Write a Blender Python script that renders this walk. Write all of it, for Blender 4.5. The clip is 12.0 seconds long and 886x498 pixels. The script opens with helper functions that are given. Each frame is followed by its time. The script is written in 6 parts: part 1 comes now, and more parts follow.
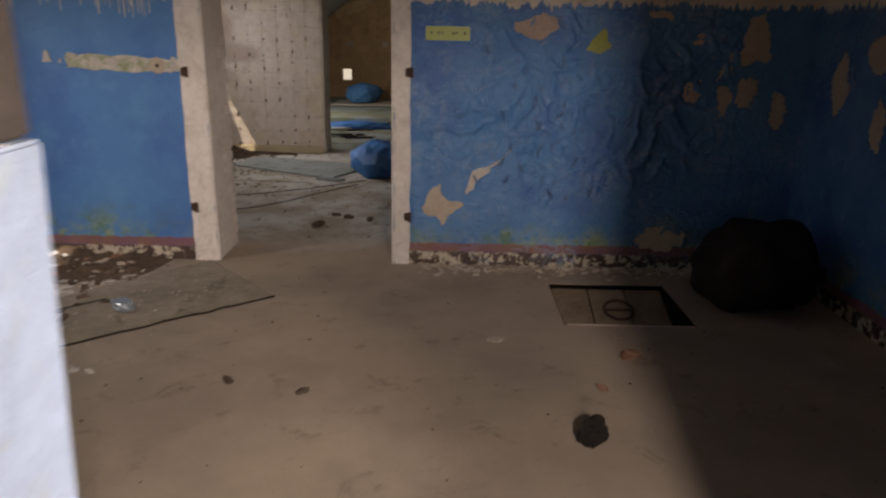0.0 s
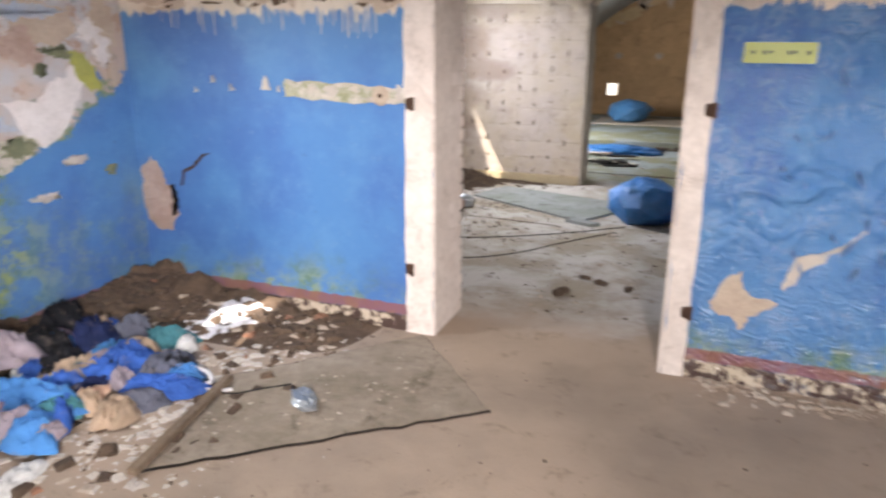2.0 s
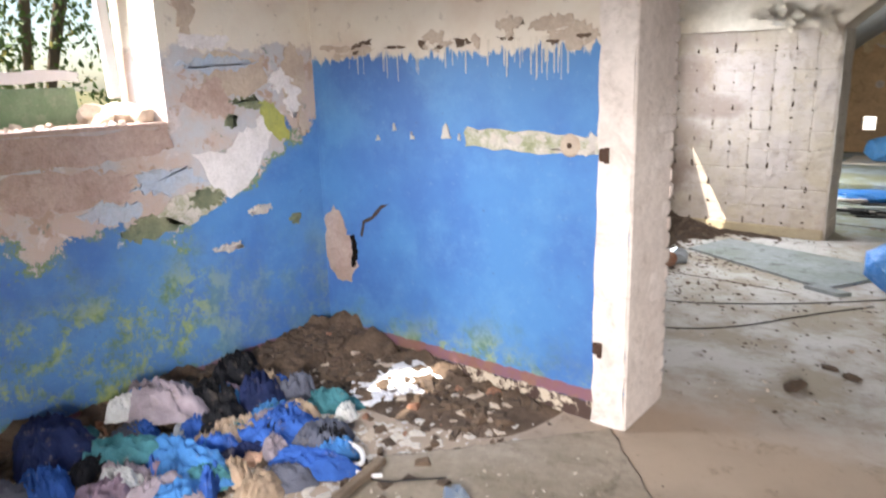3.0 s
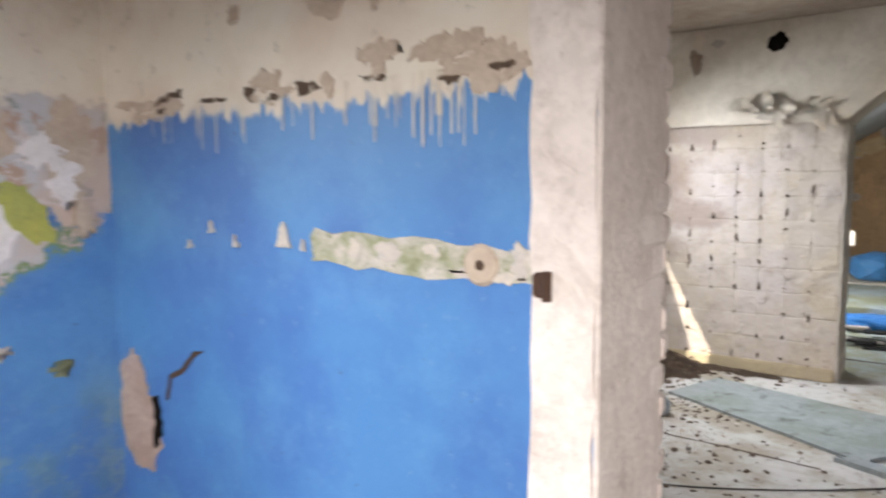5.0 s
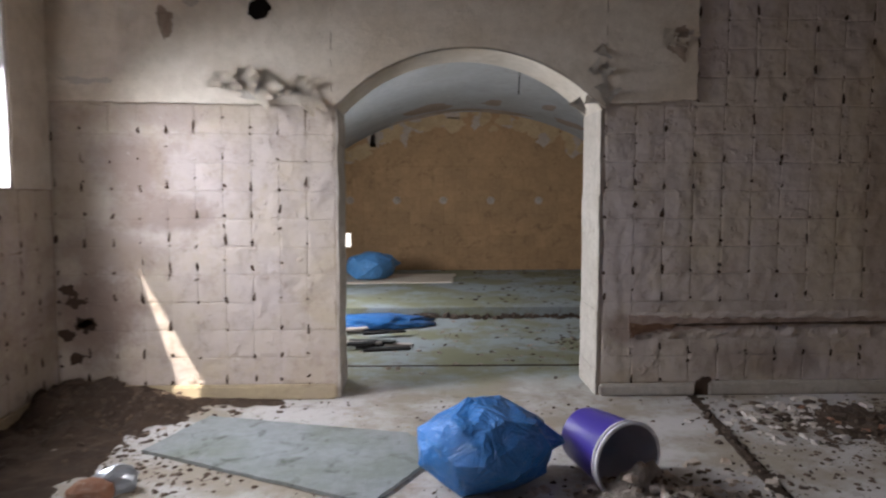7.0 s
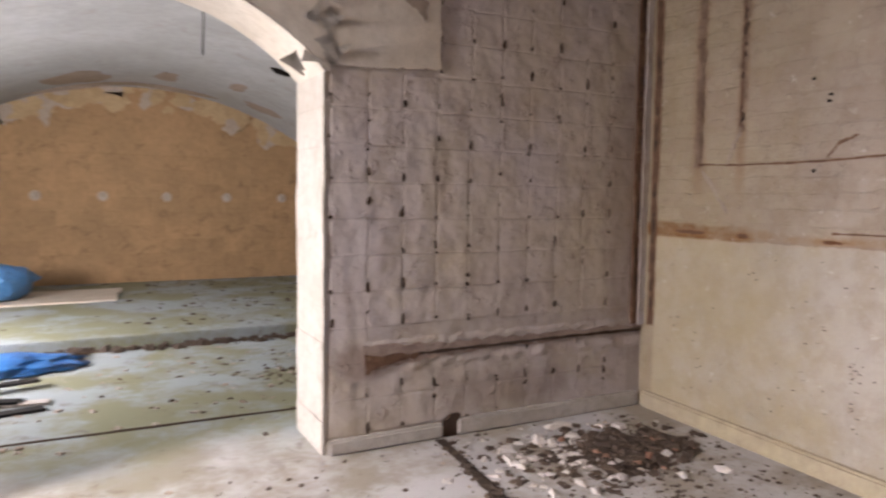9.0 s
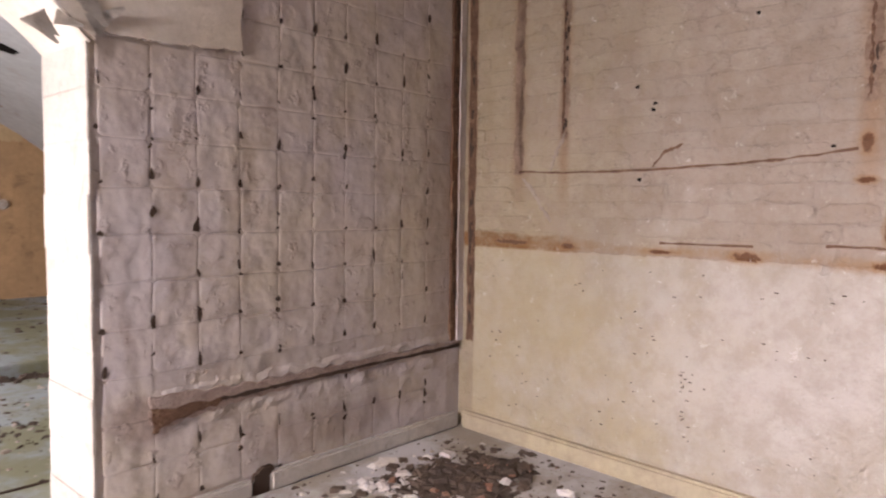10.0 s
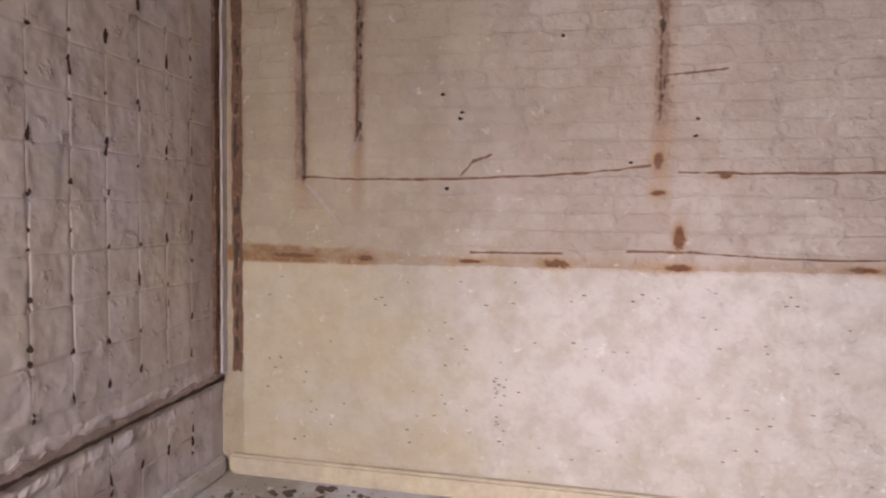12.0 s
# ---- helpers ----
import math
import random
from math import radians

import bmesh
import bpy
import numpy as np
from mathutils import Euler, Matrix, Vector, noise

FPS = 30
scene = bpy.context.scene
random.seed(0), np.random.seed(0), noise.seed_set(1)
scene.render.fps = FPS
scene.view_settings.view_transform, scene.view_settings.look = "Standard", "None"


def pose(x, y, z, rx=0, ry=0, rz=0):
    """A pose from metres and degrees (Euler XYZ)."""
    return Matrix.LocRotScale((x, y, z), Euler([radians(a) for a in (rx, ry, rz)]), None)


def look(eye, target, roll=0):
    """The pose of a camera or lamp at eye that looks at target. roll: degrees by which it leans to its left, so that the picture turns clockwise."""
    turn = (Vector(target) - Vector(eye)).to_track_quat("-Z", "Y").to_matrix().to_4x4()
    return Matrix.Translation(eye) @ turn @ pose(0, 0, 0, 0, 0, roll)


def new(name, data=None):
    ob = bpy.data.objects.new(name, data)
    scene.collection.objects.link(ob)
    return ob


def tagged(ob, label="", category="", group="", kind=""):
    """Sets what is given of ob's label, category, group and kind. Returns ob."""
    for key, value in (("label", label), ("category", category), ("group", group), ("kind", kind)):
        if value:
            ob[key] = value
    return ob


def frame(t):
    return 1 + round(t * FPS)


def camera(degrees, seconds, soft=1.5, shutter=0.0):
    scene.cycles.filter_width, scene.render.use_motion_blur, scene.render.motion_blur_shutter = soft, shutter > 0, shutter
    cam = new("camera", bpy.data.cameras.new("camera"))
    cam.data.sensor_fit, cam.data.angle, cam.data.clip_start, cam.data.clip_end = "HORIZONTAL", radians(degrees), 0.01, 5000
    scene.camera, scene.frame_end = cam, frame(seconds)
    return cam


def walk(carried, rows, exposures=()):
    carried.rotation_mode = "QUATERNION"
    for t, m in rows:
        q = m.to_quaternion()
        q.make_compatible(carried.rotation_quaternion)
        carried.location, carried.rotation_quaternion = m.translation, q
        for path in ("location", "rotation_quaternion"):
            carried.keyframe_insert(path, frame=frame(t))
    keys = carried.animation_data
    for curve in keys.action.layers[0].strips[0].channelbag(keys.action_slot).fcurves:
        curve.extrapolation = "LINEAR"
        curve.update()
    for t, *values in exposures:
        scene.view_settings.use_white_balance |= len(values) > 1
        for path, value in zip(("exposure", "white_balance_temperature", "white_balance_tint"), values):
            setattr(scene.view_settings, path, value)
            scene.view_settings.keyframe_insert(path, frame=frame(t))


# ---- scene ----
cam = camera(65.5, 12.0, soft=2.2, shutter=0.4)
METRES, EYE = 8.0, 1.62
ROWS = [
    (0.0, 0.0, 0.0, 0.0, 0.36, -17.45, -1.13),
    (0.5, 0.0106, 0.0436, 0.0031, -2.08, -16.98, -0.94),
    (1.0, 0.0063, 0.0883, -0.002, -0.33, -17.13, -0.98),
    (1.5, -0.0147, 0.1273, 0.0047, 9.2, -16.88, -0.64),
    (2.0, -0.0294, 0.1655, 0.0065, 21.28, -17.03, -0.18),
    (2.5, -0.0353, 0.2009, 0.0101, 33.98, -17.04, 0.1),
    (4.5, -0.1074, 0.3657, 0.0056, 42.38, -5.89, 0.51),
    (5.0, -0.1253, 0.4156, -0.0061, 36.16, -5.28, 0.4),
    (5.5, -0.1279, 0.4497, -0.0146, 25.06, -5.08, 0.22),
    (6.0, -0.1235, 0.4911, -0.0191, 12.89, -4.76, 0.27),
    (6.5, -0.1274, 0.5289, -0.0227, 4.03, -4.78, -0.04),
    (7.0, -0.1374, 0.5759, -0.0226, -2.26, -4.55, -0.05),
    (9.0, -0.1183, 0.7435, -0.0279, -27.97, -4.37, -0.84),
    (9.5, -0.1178, 0.7776, -0.0288, -40.14, -3.89, -0.66),
    (10.0, -0.111, 0.8208, -0.0255, -47.88, -3.72, -0.83),
    (10.5, -0.1143, 0.8451, -0.0262, -56.11, -3.69, -0.93),
    (11.0, -0.1383, 0.8722, -0.0231, -68.5, -3.35, -0.92),
    (11.5, -0.1426, 0.903, -0.0252, -77.1, -3.23, -0.78),
    (12.0, -0.1277, 0.9487, -0.0221, -79.9, -3.17, -0.75),
]
EXPOSURES = [
    (0.0, 0.08, 7500, 14), (0.5, 1.2, 6900, 12), (1.0, 1.6, 6800, 11), (1.5, 1.77, 6650, 11), (2.0, 1.72, 6700, 12), (2.5, 1.92, 6550, 10), (4.5, 1.76, 6450, 8),
    (5.0, 1.72, 6450, 8), (5.5, 1.7, 6600, 10), (6.5, 1.5, 6400, 13), (7.2, 1.47, 6350, 14), (9.0, 2.64, 6900, 21), (10.0, 2.93, 6950, 26), (11.0, 2.98, 6600, 25), (12.0, 2.94, 6600, 25),
]
walk(cam, [(t, pose(0, 0, EYE) @ pose(METRES * x, METRES * y, METRES * z, 90 + pitch, roll, yaw)) for t, x, y, z, yaw, pitch, roll in ROWS], EXPOSURES)

# ---- world, sun and daylight ----
SUN_WAY = Vector((1.0, 0.95, -1.9)).normalized()
world = bpy.data.worlds.new("sky")
scene.world = world
world.use_nodes = True
sky = world.node_tree.nodes.new("ShaderNodeTexSky")
sky.sky_type, sky.sun_disc = "NISHITA", False
sky.sun_elevation = math.asin(-SUN_WAY.z)
sky.sun_rotation = math.atan2(-SUN_WAY.x, -SUN_WAY.y)
world.node_tree.links.new(sky.outputs[0], world.node_tree.nodes["Background"].inputs[0])
world.node_tree.nodes["Background"].inputs[1].default_value = 0.06

sun_data = bpy.data.lights.new("sun", "SUN")
sun_data.energy, sun_data.angle, sun_data.color = 5.0, radians(0.5), (1.0, 0.93, 0.82)
new("sun", sun_data).matrix_world = look((-12, -8, 24), Vector((-12, -8, 24)) + SUN_WAY)


def daylight(name, place, target, wide, high, watts, colour=(0.93, 0.96, 1.0), spread=180):
    """An area lamp for the sky's light in an opening, or for added light."""
    data = bpy.data.lights.new(name, "AREA")
    data.shape, data.size, data.size_y, data.energy, data.color, data.spread = "RECTANGLE", wide, high, watts, colour, radians(spread)
    new(name, data).matrix_world = look(place, target)


# two lamps added in the open outside, so jambs and lintel shade room one
daylight("added_lamp_outside_entrance", (0.74, -1.30, 2.28), (0.1, 4.78, 0.7), 0.22, 0.32, 54, (1.0, 0.95, 0.92), 120)
daylight("added_lamp_outside_side", (1.30, -0.90, 2.22), (-2.8, 4.0, 0.6), 0.25, 0.3, 46, (1.0, 0.95, 0.92), 120)
# added fill for the left wall and rags, no source of its own
daylight("added_fill_entrance_low", (0.2, 0.30, 1.25), (-3.7, 3.25, 0.8), 0.5, 0.9, 5, (1.0, 0.95, 0.92), 48)
daylight("daylight_window_room_one", (-3.84, 3.32, 2.15), (-2.2, 4.2, 0.0), 0.75, 0.95, 7, spread=100)
daylight("daylight_window_room_two", (-3.72, 8.62, 2.1), (-1.5, 8.45, 0.6), 0.6, 1.2, 25, spread=114)
# added fill for the right wall, set in an unseen opening
daylight("added_fill_room_two", (-3.72, 6.4, 1.88), (2.4, 6.3, 0.0), 1.5, 0.8, 2.9, (0.82, 0.89, 1.0), 62)
daylight("daylight_window_vault", (-3.2, 12.2, 1.1), (2, 12.4, 0.3), 2.2, 0.65, 41)


# ---- materials ----
class Shade:
    """A small builder of node materials on a principled surface."""

    def __init__(self, name, rough=0.85, metal=0.0, spec=0.3):
        self.mat = bpy.data.materials.new(name)
        self.mat.use_nodes = True
        self.tree = self.mat.node_tree
        self.bsdf = self.tree.nodes["Principled BSDF"]
        self.bsdf.inputs["Roughness"].default_value = rough
        self.bsdf.inputs["Metallic"].default_value = metal
        self.bsdf.inputs["Specular IOR Level"].default_value = spec
        self.coord = self.tree.nodes.new("ShaderNodeNewGeometry").outputs["Position"]

    def put(self, socket, value):
        if isinstance(value, bpy.types.NodeSocket):
            self.tree.links.new(value, socket)
        elif isinstance(value, (tuple, list)):
            socket.default_value = (*value, 1.0) if len(value) == 3 and len(socket.default_value) == 4 else value
        else:
            socket.default_value = value

    def math(self, op, a, b=0.0, clamp=False):
        n = self.tree.nodes.new("ShaderNodeMath")
        n.operation, n.use_clamp = op, clamp
        self.put(n.inputs[0], a)
        self.put(n.inputs[1], b)
        return n.outputs[0]

    def scaled(self, sx, sy, sz, source=None):
        n = self.tree.nodes.new("ShaderNodeMapping")
        self.put(n.inputs["Vector"], source or self.coord)
        n.inputs["Scale"].default_value = (sx, sy, sz)
        return n.outputs[0]

    def noise(self, scale, detail=4.0, rough=0.6, vector=None, distort=0.0):
        n = self.tree.nodes.new("ShaderNodeTexNoise")
        self.put(n.inputs["Vector"], vector or self.coord)
        n.inputs["Scale"].default_value, n.inputs["Detail"].default_value = scale, detail
        n.inputs["Roughness"].default_value, n.inputs["Distortion"].default_value = rough, distort
        return n.outputs["Fac"]

    def cells(self, scale, vector=None, feature="F1"):
        n = self.tree.nodes.new("ShaderNodeTexVoronoi")
        n.feature = feature
        self.put(n.inputs["Vector"], vector or self.coord)
        n.inputs["Scale"].default_value = scale
        return n.outputs["Distance"]

    def step(self, value, low, high):
        """0 below low, 1 above high."""
        n = self.tree.nodes.new("ShaderNodeMapRange")
        n.interpolation_type = "SMOOTHSTEP"
        self.put(n.inputs[0], value)
        n.inputs[1].default_value, n.inputs[2].default_value = low, high
        return n.outputs[0]

    def mix(self, fac, a, b, kind="MIX"):
        n = self.tree.nodes.new("ShaderNodeMix")
        n.data_type, n.blend_type = "RGBA", kind
        self.put(n.inputs[0], fac)
        self.put(n.inputs[6], a)
        self.put(n.inputs[7], b)
        return n.outputs[2]

    def axes(self):
        n = self.tree.nodes.new("ShaderNodeSeparateXYZ")
        self.tree.links.new(self.coord, n.inputs[0])
        return n.outputs

    def random(self):
        return self.tree.nodes.new("ShaderNodeObjectInfo").outputs["Random"]

    def island(self):
        return self.tree.nodes.new("ShaderNodeNewGeometry").outputs["Random Per Island"]

    def done(self, colour, height=None, strength=0.4, distance=0.01, rough=None):
        self.put(self.bsdf.inputs["Base Color"], colour)
        if rough is not None:
            self.put(self.bsdf.inputs["Roughness"], rough)
        if height is not None:
            n = self.tree.nodes.new("ShaderNodeBump")
            n.inputs["Strength"].default_value, n.inputs["Distance"].default_value = strength, distance
            self.tree.links.new(height, n.inputs["Height"])
            self.tree.links.new(n.outputs[0], self.bsdf.inputs["Normal"])
        return self.mat


def worn(name, a, b, stain, rough=0.9, big=1.3, fine=40.0, amount=0.5, bump=0.5, spec=0.25, piece=0.0, metal=0.0):
    """A surface that wanders between two colours, with stains and grain; piece: how far single pieces differ."""
    s = Shade(name, rough, metal, spec)
    colour = s.mix(s.step(s.noise(big, 5, 0.65), 0.35, 0.68), a, b)
    colour = s.mix(s.math("MULTIPLY", s.step(s.noise(big * 3.1, 6, 0.7, distort=0.6), 0.52, 0.72), amount), colour, stain)
    grain = s.noise(fine, 6, 0.7)
    middle = s.noise(big * 9.0, 6, 0.7)
    colour = s.mix(s.math("MULTIPLY", s.step(middle, 0.38, 0.62), 0.3), colour, tuple(c * 0.68 for c in b))
    colour = s.mix(s.math("MULTIPLY", s.step(grain, 0.55, 0.75), 0.35), colour, stain)
    if piece:
        colour = s.mix(s.math("MULTIPLY", s.random(), piece), colour, stain)
    return s.done(colour, s.math("ADD", grain, s.math("ADD", s.math("MULTIPLY", s.noise(fine * 0.2, 4), 1.6), s.math("MULTIPLY", middle, 1.2))), bump, 0.012)


def plain(name, colour, rough=0.6, spec=0.4, metal=0.0, vary=0.25, fine=25.0, bump=0.25):
    s = Shade(name, rough, metal, spec)
    grain = s.noise(fine, 5, 0.65)
    dark = tuple(c * 0.45 for c in colour)
    colour = s.mix(s.math("MULTIPLY", s.step(s.noise(fine * 0.15, 5, 0.7), 0.4, 0.75), vary), colour, dark)
    return s.done(colour, grain, bump, 0.004)


BLUE, BLUE_DEEP = (0.066, 0.19, 0.43), (0.048, 0.13, 0.36)
WHITEWASH, PLASTER, PINK = (0.66, 0.60, 0.52), (0.42, 0.36, 0.31), (0.46, 0.36, 0.31)


def blue_wall(name, damp, ruin):
    """Oil-painted blue dado under flaking whitewash, a red line and a stripped foot; damp: green at the foot; ruin: lost paint."""
    s = Shade(name, 0.4, 0, 0.6)
    x, y, z = s.axes()
    drip = s.noise(1.0, 5, 0.7, s.scaled(26, 26, 1.2))
    rag = s.noise(7.0, 5, 0.7)
    edge = s.math("ADD", s.math("MULTIPLY", drip, 0.22), s.math("MULTIPLY", rag, 0.10))
    above = s.step(s.math("ADD", z, edge), 1.97, 1.985)
    blue = s.mix(s.step(s.noise(1.6, 5, 0.6), 0.4, 0.65), BLUE, BLUE_DEEP)
    blue = s.mix(s.math("MULTIPLY", s.step(s.noise(2.3, 7, 0.75), 0.44, 0.68), 0.45), blue, (0.115, 0.275, 0.50))
    blue = s.mix(s.math("MULTIPLY", s.step(s.noise(24, 7, 0.75), 0.58, 0.70), 0.4), blue, (0.17, 0.28, 0.45))
    blue = s.mix(s.math("MULTIPLY", s.step(s.noise(38, 5, 0.7), 0.67, 0.72), 0.7), blue, (0.06, 0.06, 0.07))
    low = s.step(s.math("ADD", z, s.math("MULTIPLY", s.noise(3.5, 6, 0.7), 0.9)), 0.55 + damp, 0.85 + damp)
    moss = s.mix(s.step(s.noise(7, 6, 0.7), 0.4, 0.6), (0.10, 0.17, 0.06), (0.33, 0.37, 0.08))
    spots = s.step(s.noise(4.2, 8, 0.8), 0.43, 0.56)
    blue = s.mix(s.math("MULTIPLY", s.math("SUBTRACT", 1.0, low), s.math("MULTIPLY", spots, s.math("SUBTRACT", 0.9, s.math("MULTIPLY", s.step(y, 3.7, 4.1), 0.6)) if ruin else 0.8)), blue, moss)
    white = s.mix(s.step(s.noise(1.8, 5, 0.6), 0.42, 0.7), WHITEWASH, (0.56, 0.47, 0.39))
    white = s.mix(s.math("MULTIPLY", s.step(s.noise(11, 6, 0.75), 0.6, 0.66), 0.7), white, PLASTER)
    colour = s.mix(above, blue, white)
    foot = s.math("ADD", z, s.math("MULTIPLY", s.noise(13, 5, 0.7), 0.05))
    red = s.math("MULTIPLY", s.step(foot, 0.12, 0.13), s.math("SUBTRACT", 1.0, s.step(foot, 0.185, 0.195)))
    colour = s.mix(s.math("MULTIPLY", red, 0.85), colour, (0.22, 0.08, 0.075))
    bare = s.mix(s.step(s.noise(16, 6, 0.7), 0.5, 0.56), (0.06, 0.035, 0.03), (0.50, 0.42, 0.33))
    colour = s.mix(s.math("SUBTRACT", 1.0, s.step(foot, 0.12, 0.13)), colour, bare)
    wrinkle = s.math("ABSOLUTE", s.math("SUBTRACT", s.noise(9, 4, 0.6, distort=1.6), 0.5))
    height = s.math("ADD", s.math("MULTIPLY", wrinkle, 0.0 if ruin else 7.0), s.math("ADD", s.math("MULTIPLY", s.cells(9, s.scaled(1, 1, 0.8)), 0.5), s.noise(22, 6, 0.7)))
    if not ruin:
        flat = s.step(x, -0.5, -0.3)
        # pale streaks coloured along the wrinkles in place of their highlights
        wrinkle_glint = s.math("MULTIPLY", s.math("MULTIPLY", flat, s.step(s.noise(3.0, 6, 0.7), 0.48, 0.62)), s.math("SUBTRACT", 1.0, s.step(wrinkle, 0.02, 0.10)))
        colour = s.mix(s.math("MULTIPLY", s.math("MULTIPLY", wrinkle_glint, 0.35), s.math("SUBTRACT", 1.0, above)), colour, (0.25, 0.36, 0.52))
        height = s.math("MULTIPLY", height, s.math("ADD", 0.05, s.math("MULTIPLY", flat, 0.95)))
    gloss = 0.5 if ruin else s.math("SUBTRACT", 0.52, s.math("MULTIPLY", s.step(x, -0.5, -0.3), 0.28))
    rough = s.math("ADD", gloss, s.math("MULTIPLY", above, 0.35))
    if ruin:
        line = s.math("ADD", 0.98, s.math("MULTIPLY", s.math("MAXIMUM", s.math("SUBTRACT", y, 3.85), 0.0), 0.62))
        field = s.math("ADD", s.math("MULTIPLY", s.noise(1.7, 7, 0.75), 0.6), s.math("ADD", 0.18, s.math("MULTIPLY", s.math("SUBTRACT", z, line), 0.5)))
        lost = s.step(field, 0.475, 0.485)
        under = s.mix(s.step(s.noise(2.4, 6, 0.65), 0.42, 0.6), PINK, (0.43, 0.43, 0.46))
        under = s.mix(s.step(s.noise(6, 6, 0.7), 0.55, 0.6), under, (0.38, 0.27, 0.21))
        under = s.mix(s.math("MULTIPLY", s.step(s.noise(3.3, 7, 0.78, distort=0.8), 0.55, 0.60), 0.8), under, (0.56, 0.50, 0.50))
        under = s.mix(s.math("MULTIPLY", s.step(s.noise(9, 7, 0.78, distort=0.5), 0.60, 0.64), 0.7), under, (0.16, 0.20, 0.17))
        rim = s.math("MULTIPLY", s.step(field, 0.44, 0.475), s.math("SUBTRACT", 1.0, lost))
        colour = s.mix(s.math("MULTIPLY", rim, s.step(s.noise(4, 4), 0.42, 0.55)), colour, (0.16, 0.22, 0.07))
        colour = s.mix(s.math("MULTIPLY", lost, s.math("SUBTRACT", 1.0, s.step(s.math("ADD", z, s.math("MULTIPLY", rag, 0.3)), 2.02, 2.06))), colour, under)
        height = s.math("SUBTRACT", height, s.math("MULTIPLY", lost, 1.5))
        rough = s.math("ADD", rough, s.math("MULTIPLY", lost, 0.4), True)
    return s.done(colour, height, 0.45, 0.012, rough)


def floor_material(name):
    """Trodden concrete: warm dust by the entrance, pale cement dust in the rooms behind, with damp greenish stains."""
    s = Shade(name, 0.88, 0, 0.3)
    x, y, z = s.axes()
    warm = s.mix(s.step(s.noise(0.9, 5, 0.6), 0.38, 0.66), (0.36, 0.28, 0.22), (0.26, 0.205, 0.165))
    pale = s.mix(s.step(s.noise(1.4, 6, 0.7), 0.40, 0.6), (0.46, 0.44, 0.43), (0.30, 0.26, 0.21))
    green = s.mix(s.step(s.noise(1.1, 6, 0.7), 0.42, 0.6), (0.25, 0.25, 0.16), (0.33, 0.37, 0.38))
    inner = s.step(s.math("ADD", y, s.math("MULTIPLY", s.noise(3, 5), 0.7)), 5.3, 6.0)
    beyond = s.step(s.math("ADD", y, s.noise(2, 4)), 9.8, 10.6)
    colour = s.mix(beyond, s.mix(inner, warm, pale), green)
    colour = s.mix(s.math("MULTIPLY", s.step(s.noise(4.5, 7, 0.75, distort=0.5), 0.55, 0.68), 0.55), colour, (0.15, 0.115, 0.085))
    speck = s.noise(70, 4, 0.7)
    colour = s.mix(s.math("MULTIPLY", s.step(speck, 0.60, 0.70), 0.5), colour, (0.10, 0.08, 0.065))
    return s.done(colour, s.math("ADD", speck, s.math("MULTIPLY", s.noise(6, 6), 2)), 0.4, 0.006)


def plastic_film(name, colour):
    s = Shade(name, 0.28, 0, 0.5)
    tone = s.mix(s.step(s.noise(4, 5), 0.42, 0.68), colour, tuple(min(1, c * 1.25 + 0.03) for c in colour))
    tone = s.mix(s.math("MULTIPLY", s.step(s.noise(14, 6, 0.7), 0.55, 0.75), 0.35), tone, (0.35, 0.38, 0.40))
    s.bsdf.inputs["Subsurface Weight"].default_value = 0.0
    crease = s.math("ABSOLUTE", s.math("SUBTRACT", s.noise(5, 5, 0.6, distort=1.5), 0.5))
    return s.done(tone, s.math("ADD", s.math("MULTIPLY", crease, 2.0), s.math("MULTIPLY", s.noise(26, 6, 0.6, distort=1.2), 0.3)), 0.8, 0.035)


# level rust marks on the right wall of room two: y, z, half width, half height
RUST_SPOTS = (
    (7.63, 1.195, 0.055, 0.020), (8.05, 1.195, 0.06, 0.010), (7.07, 1.19, 0.055, 0.016), (7.07, 1.33, 0.022, 0.055), (7.17, 1.69, 0.020, 0.032),
    (7.17, 1.54, 0.03, 0.012), (6.30, 1.205, 0.06, 0.013), (6.88, 1.62, 0.026, 0.014), (9.0, 1.20, 0.12, 0.012), (8.6, 1.195, 0.05, 0.016), (6.15, 2.38, 0.07, 0.04),
)


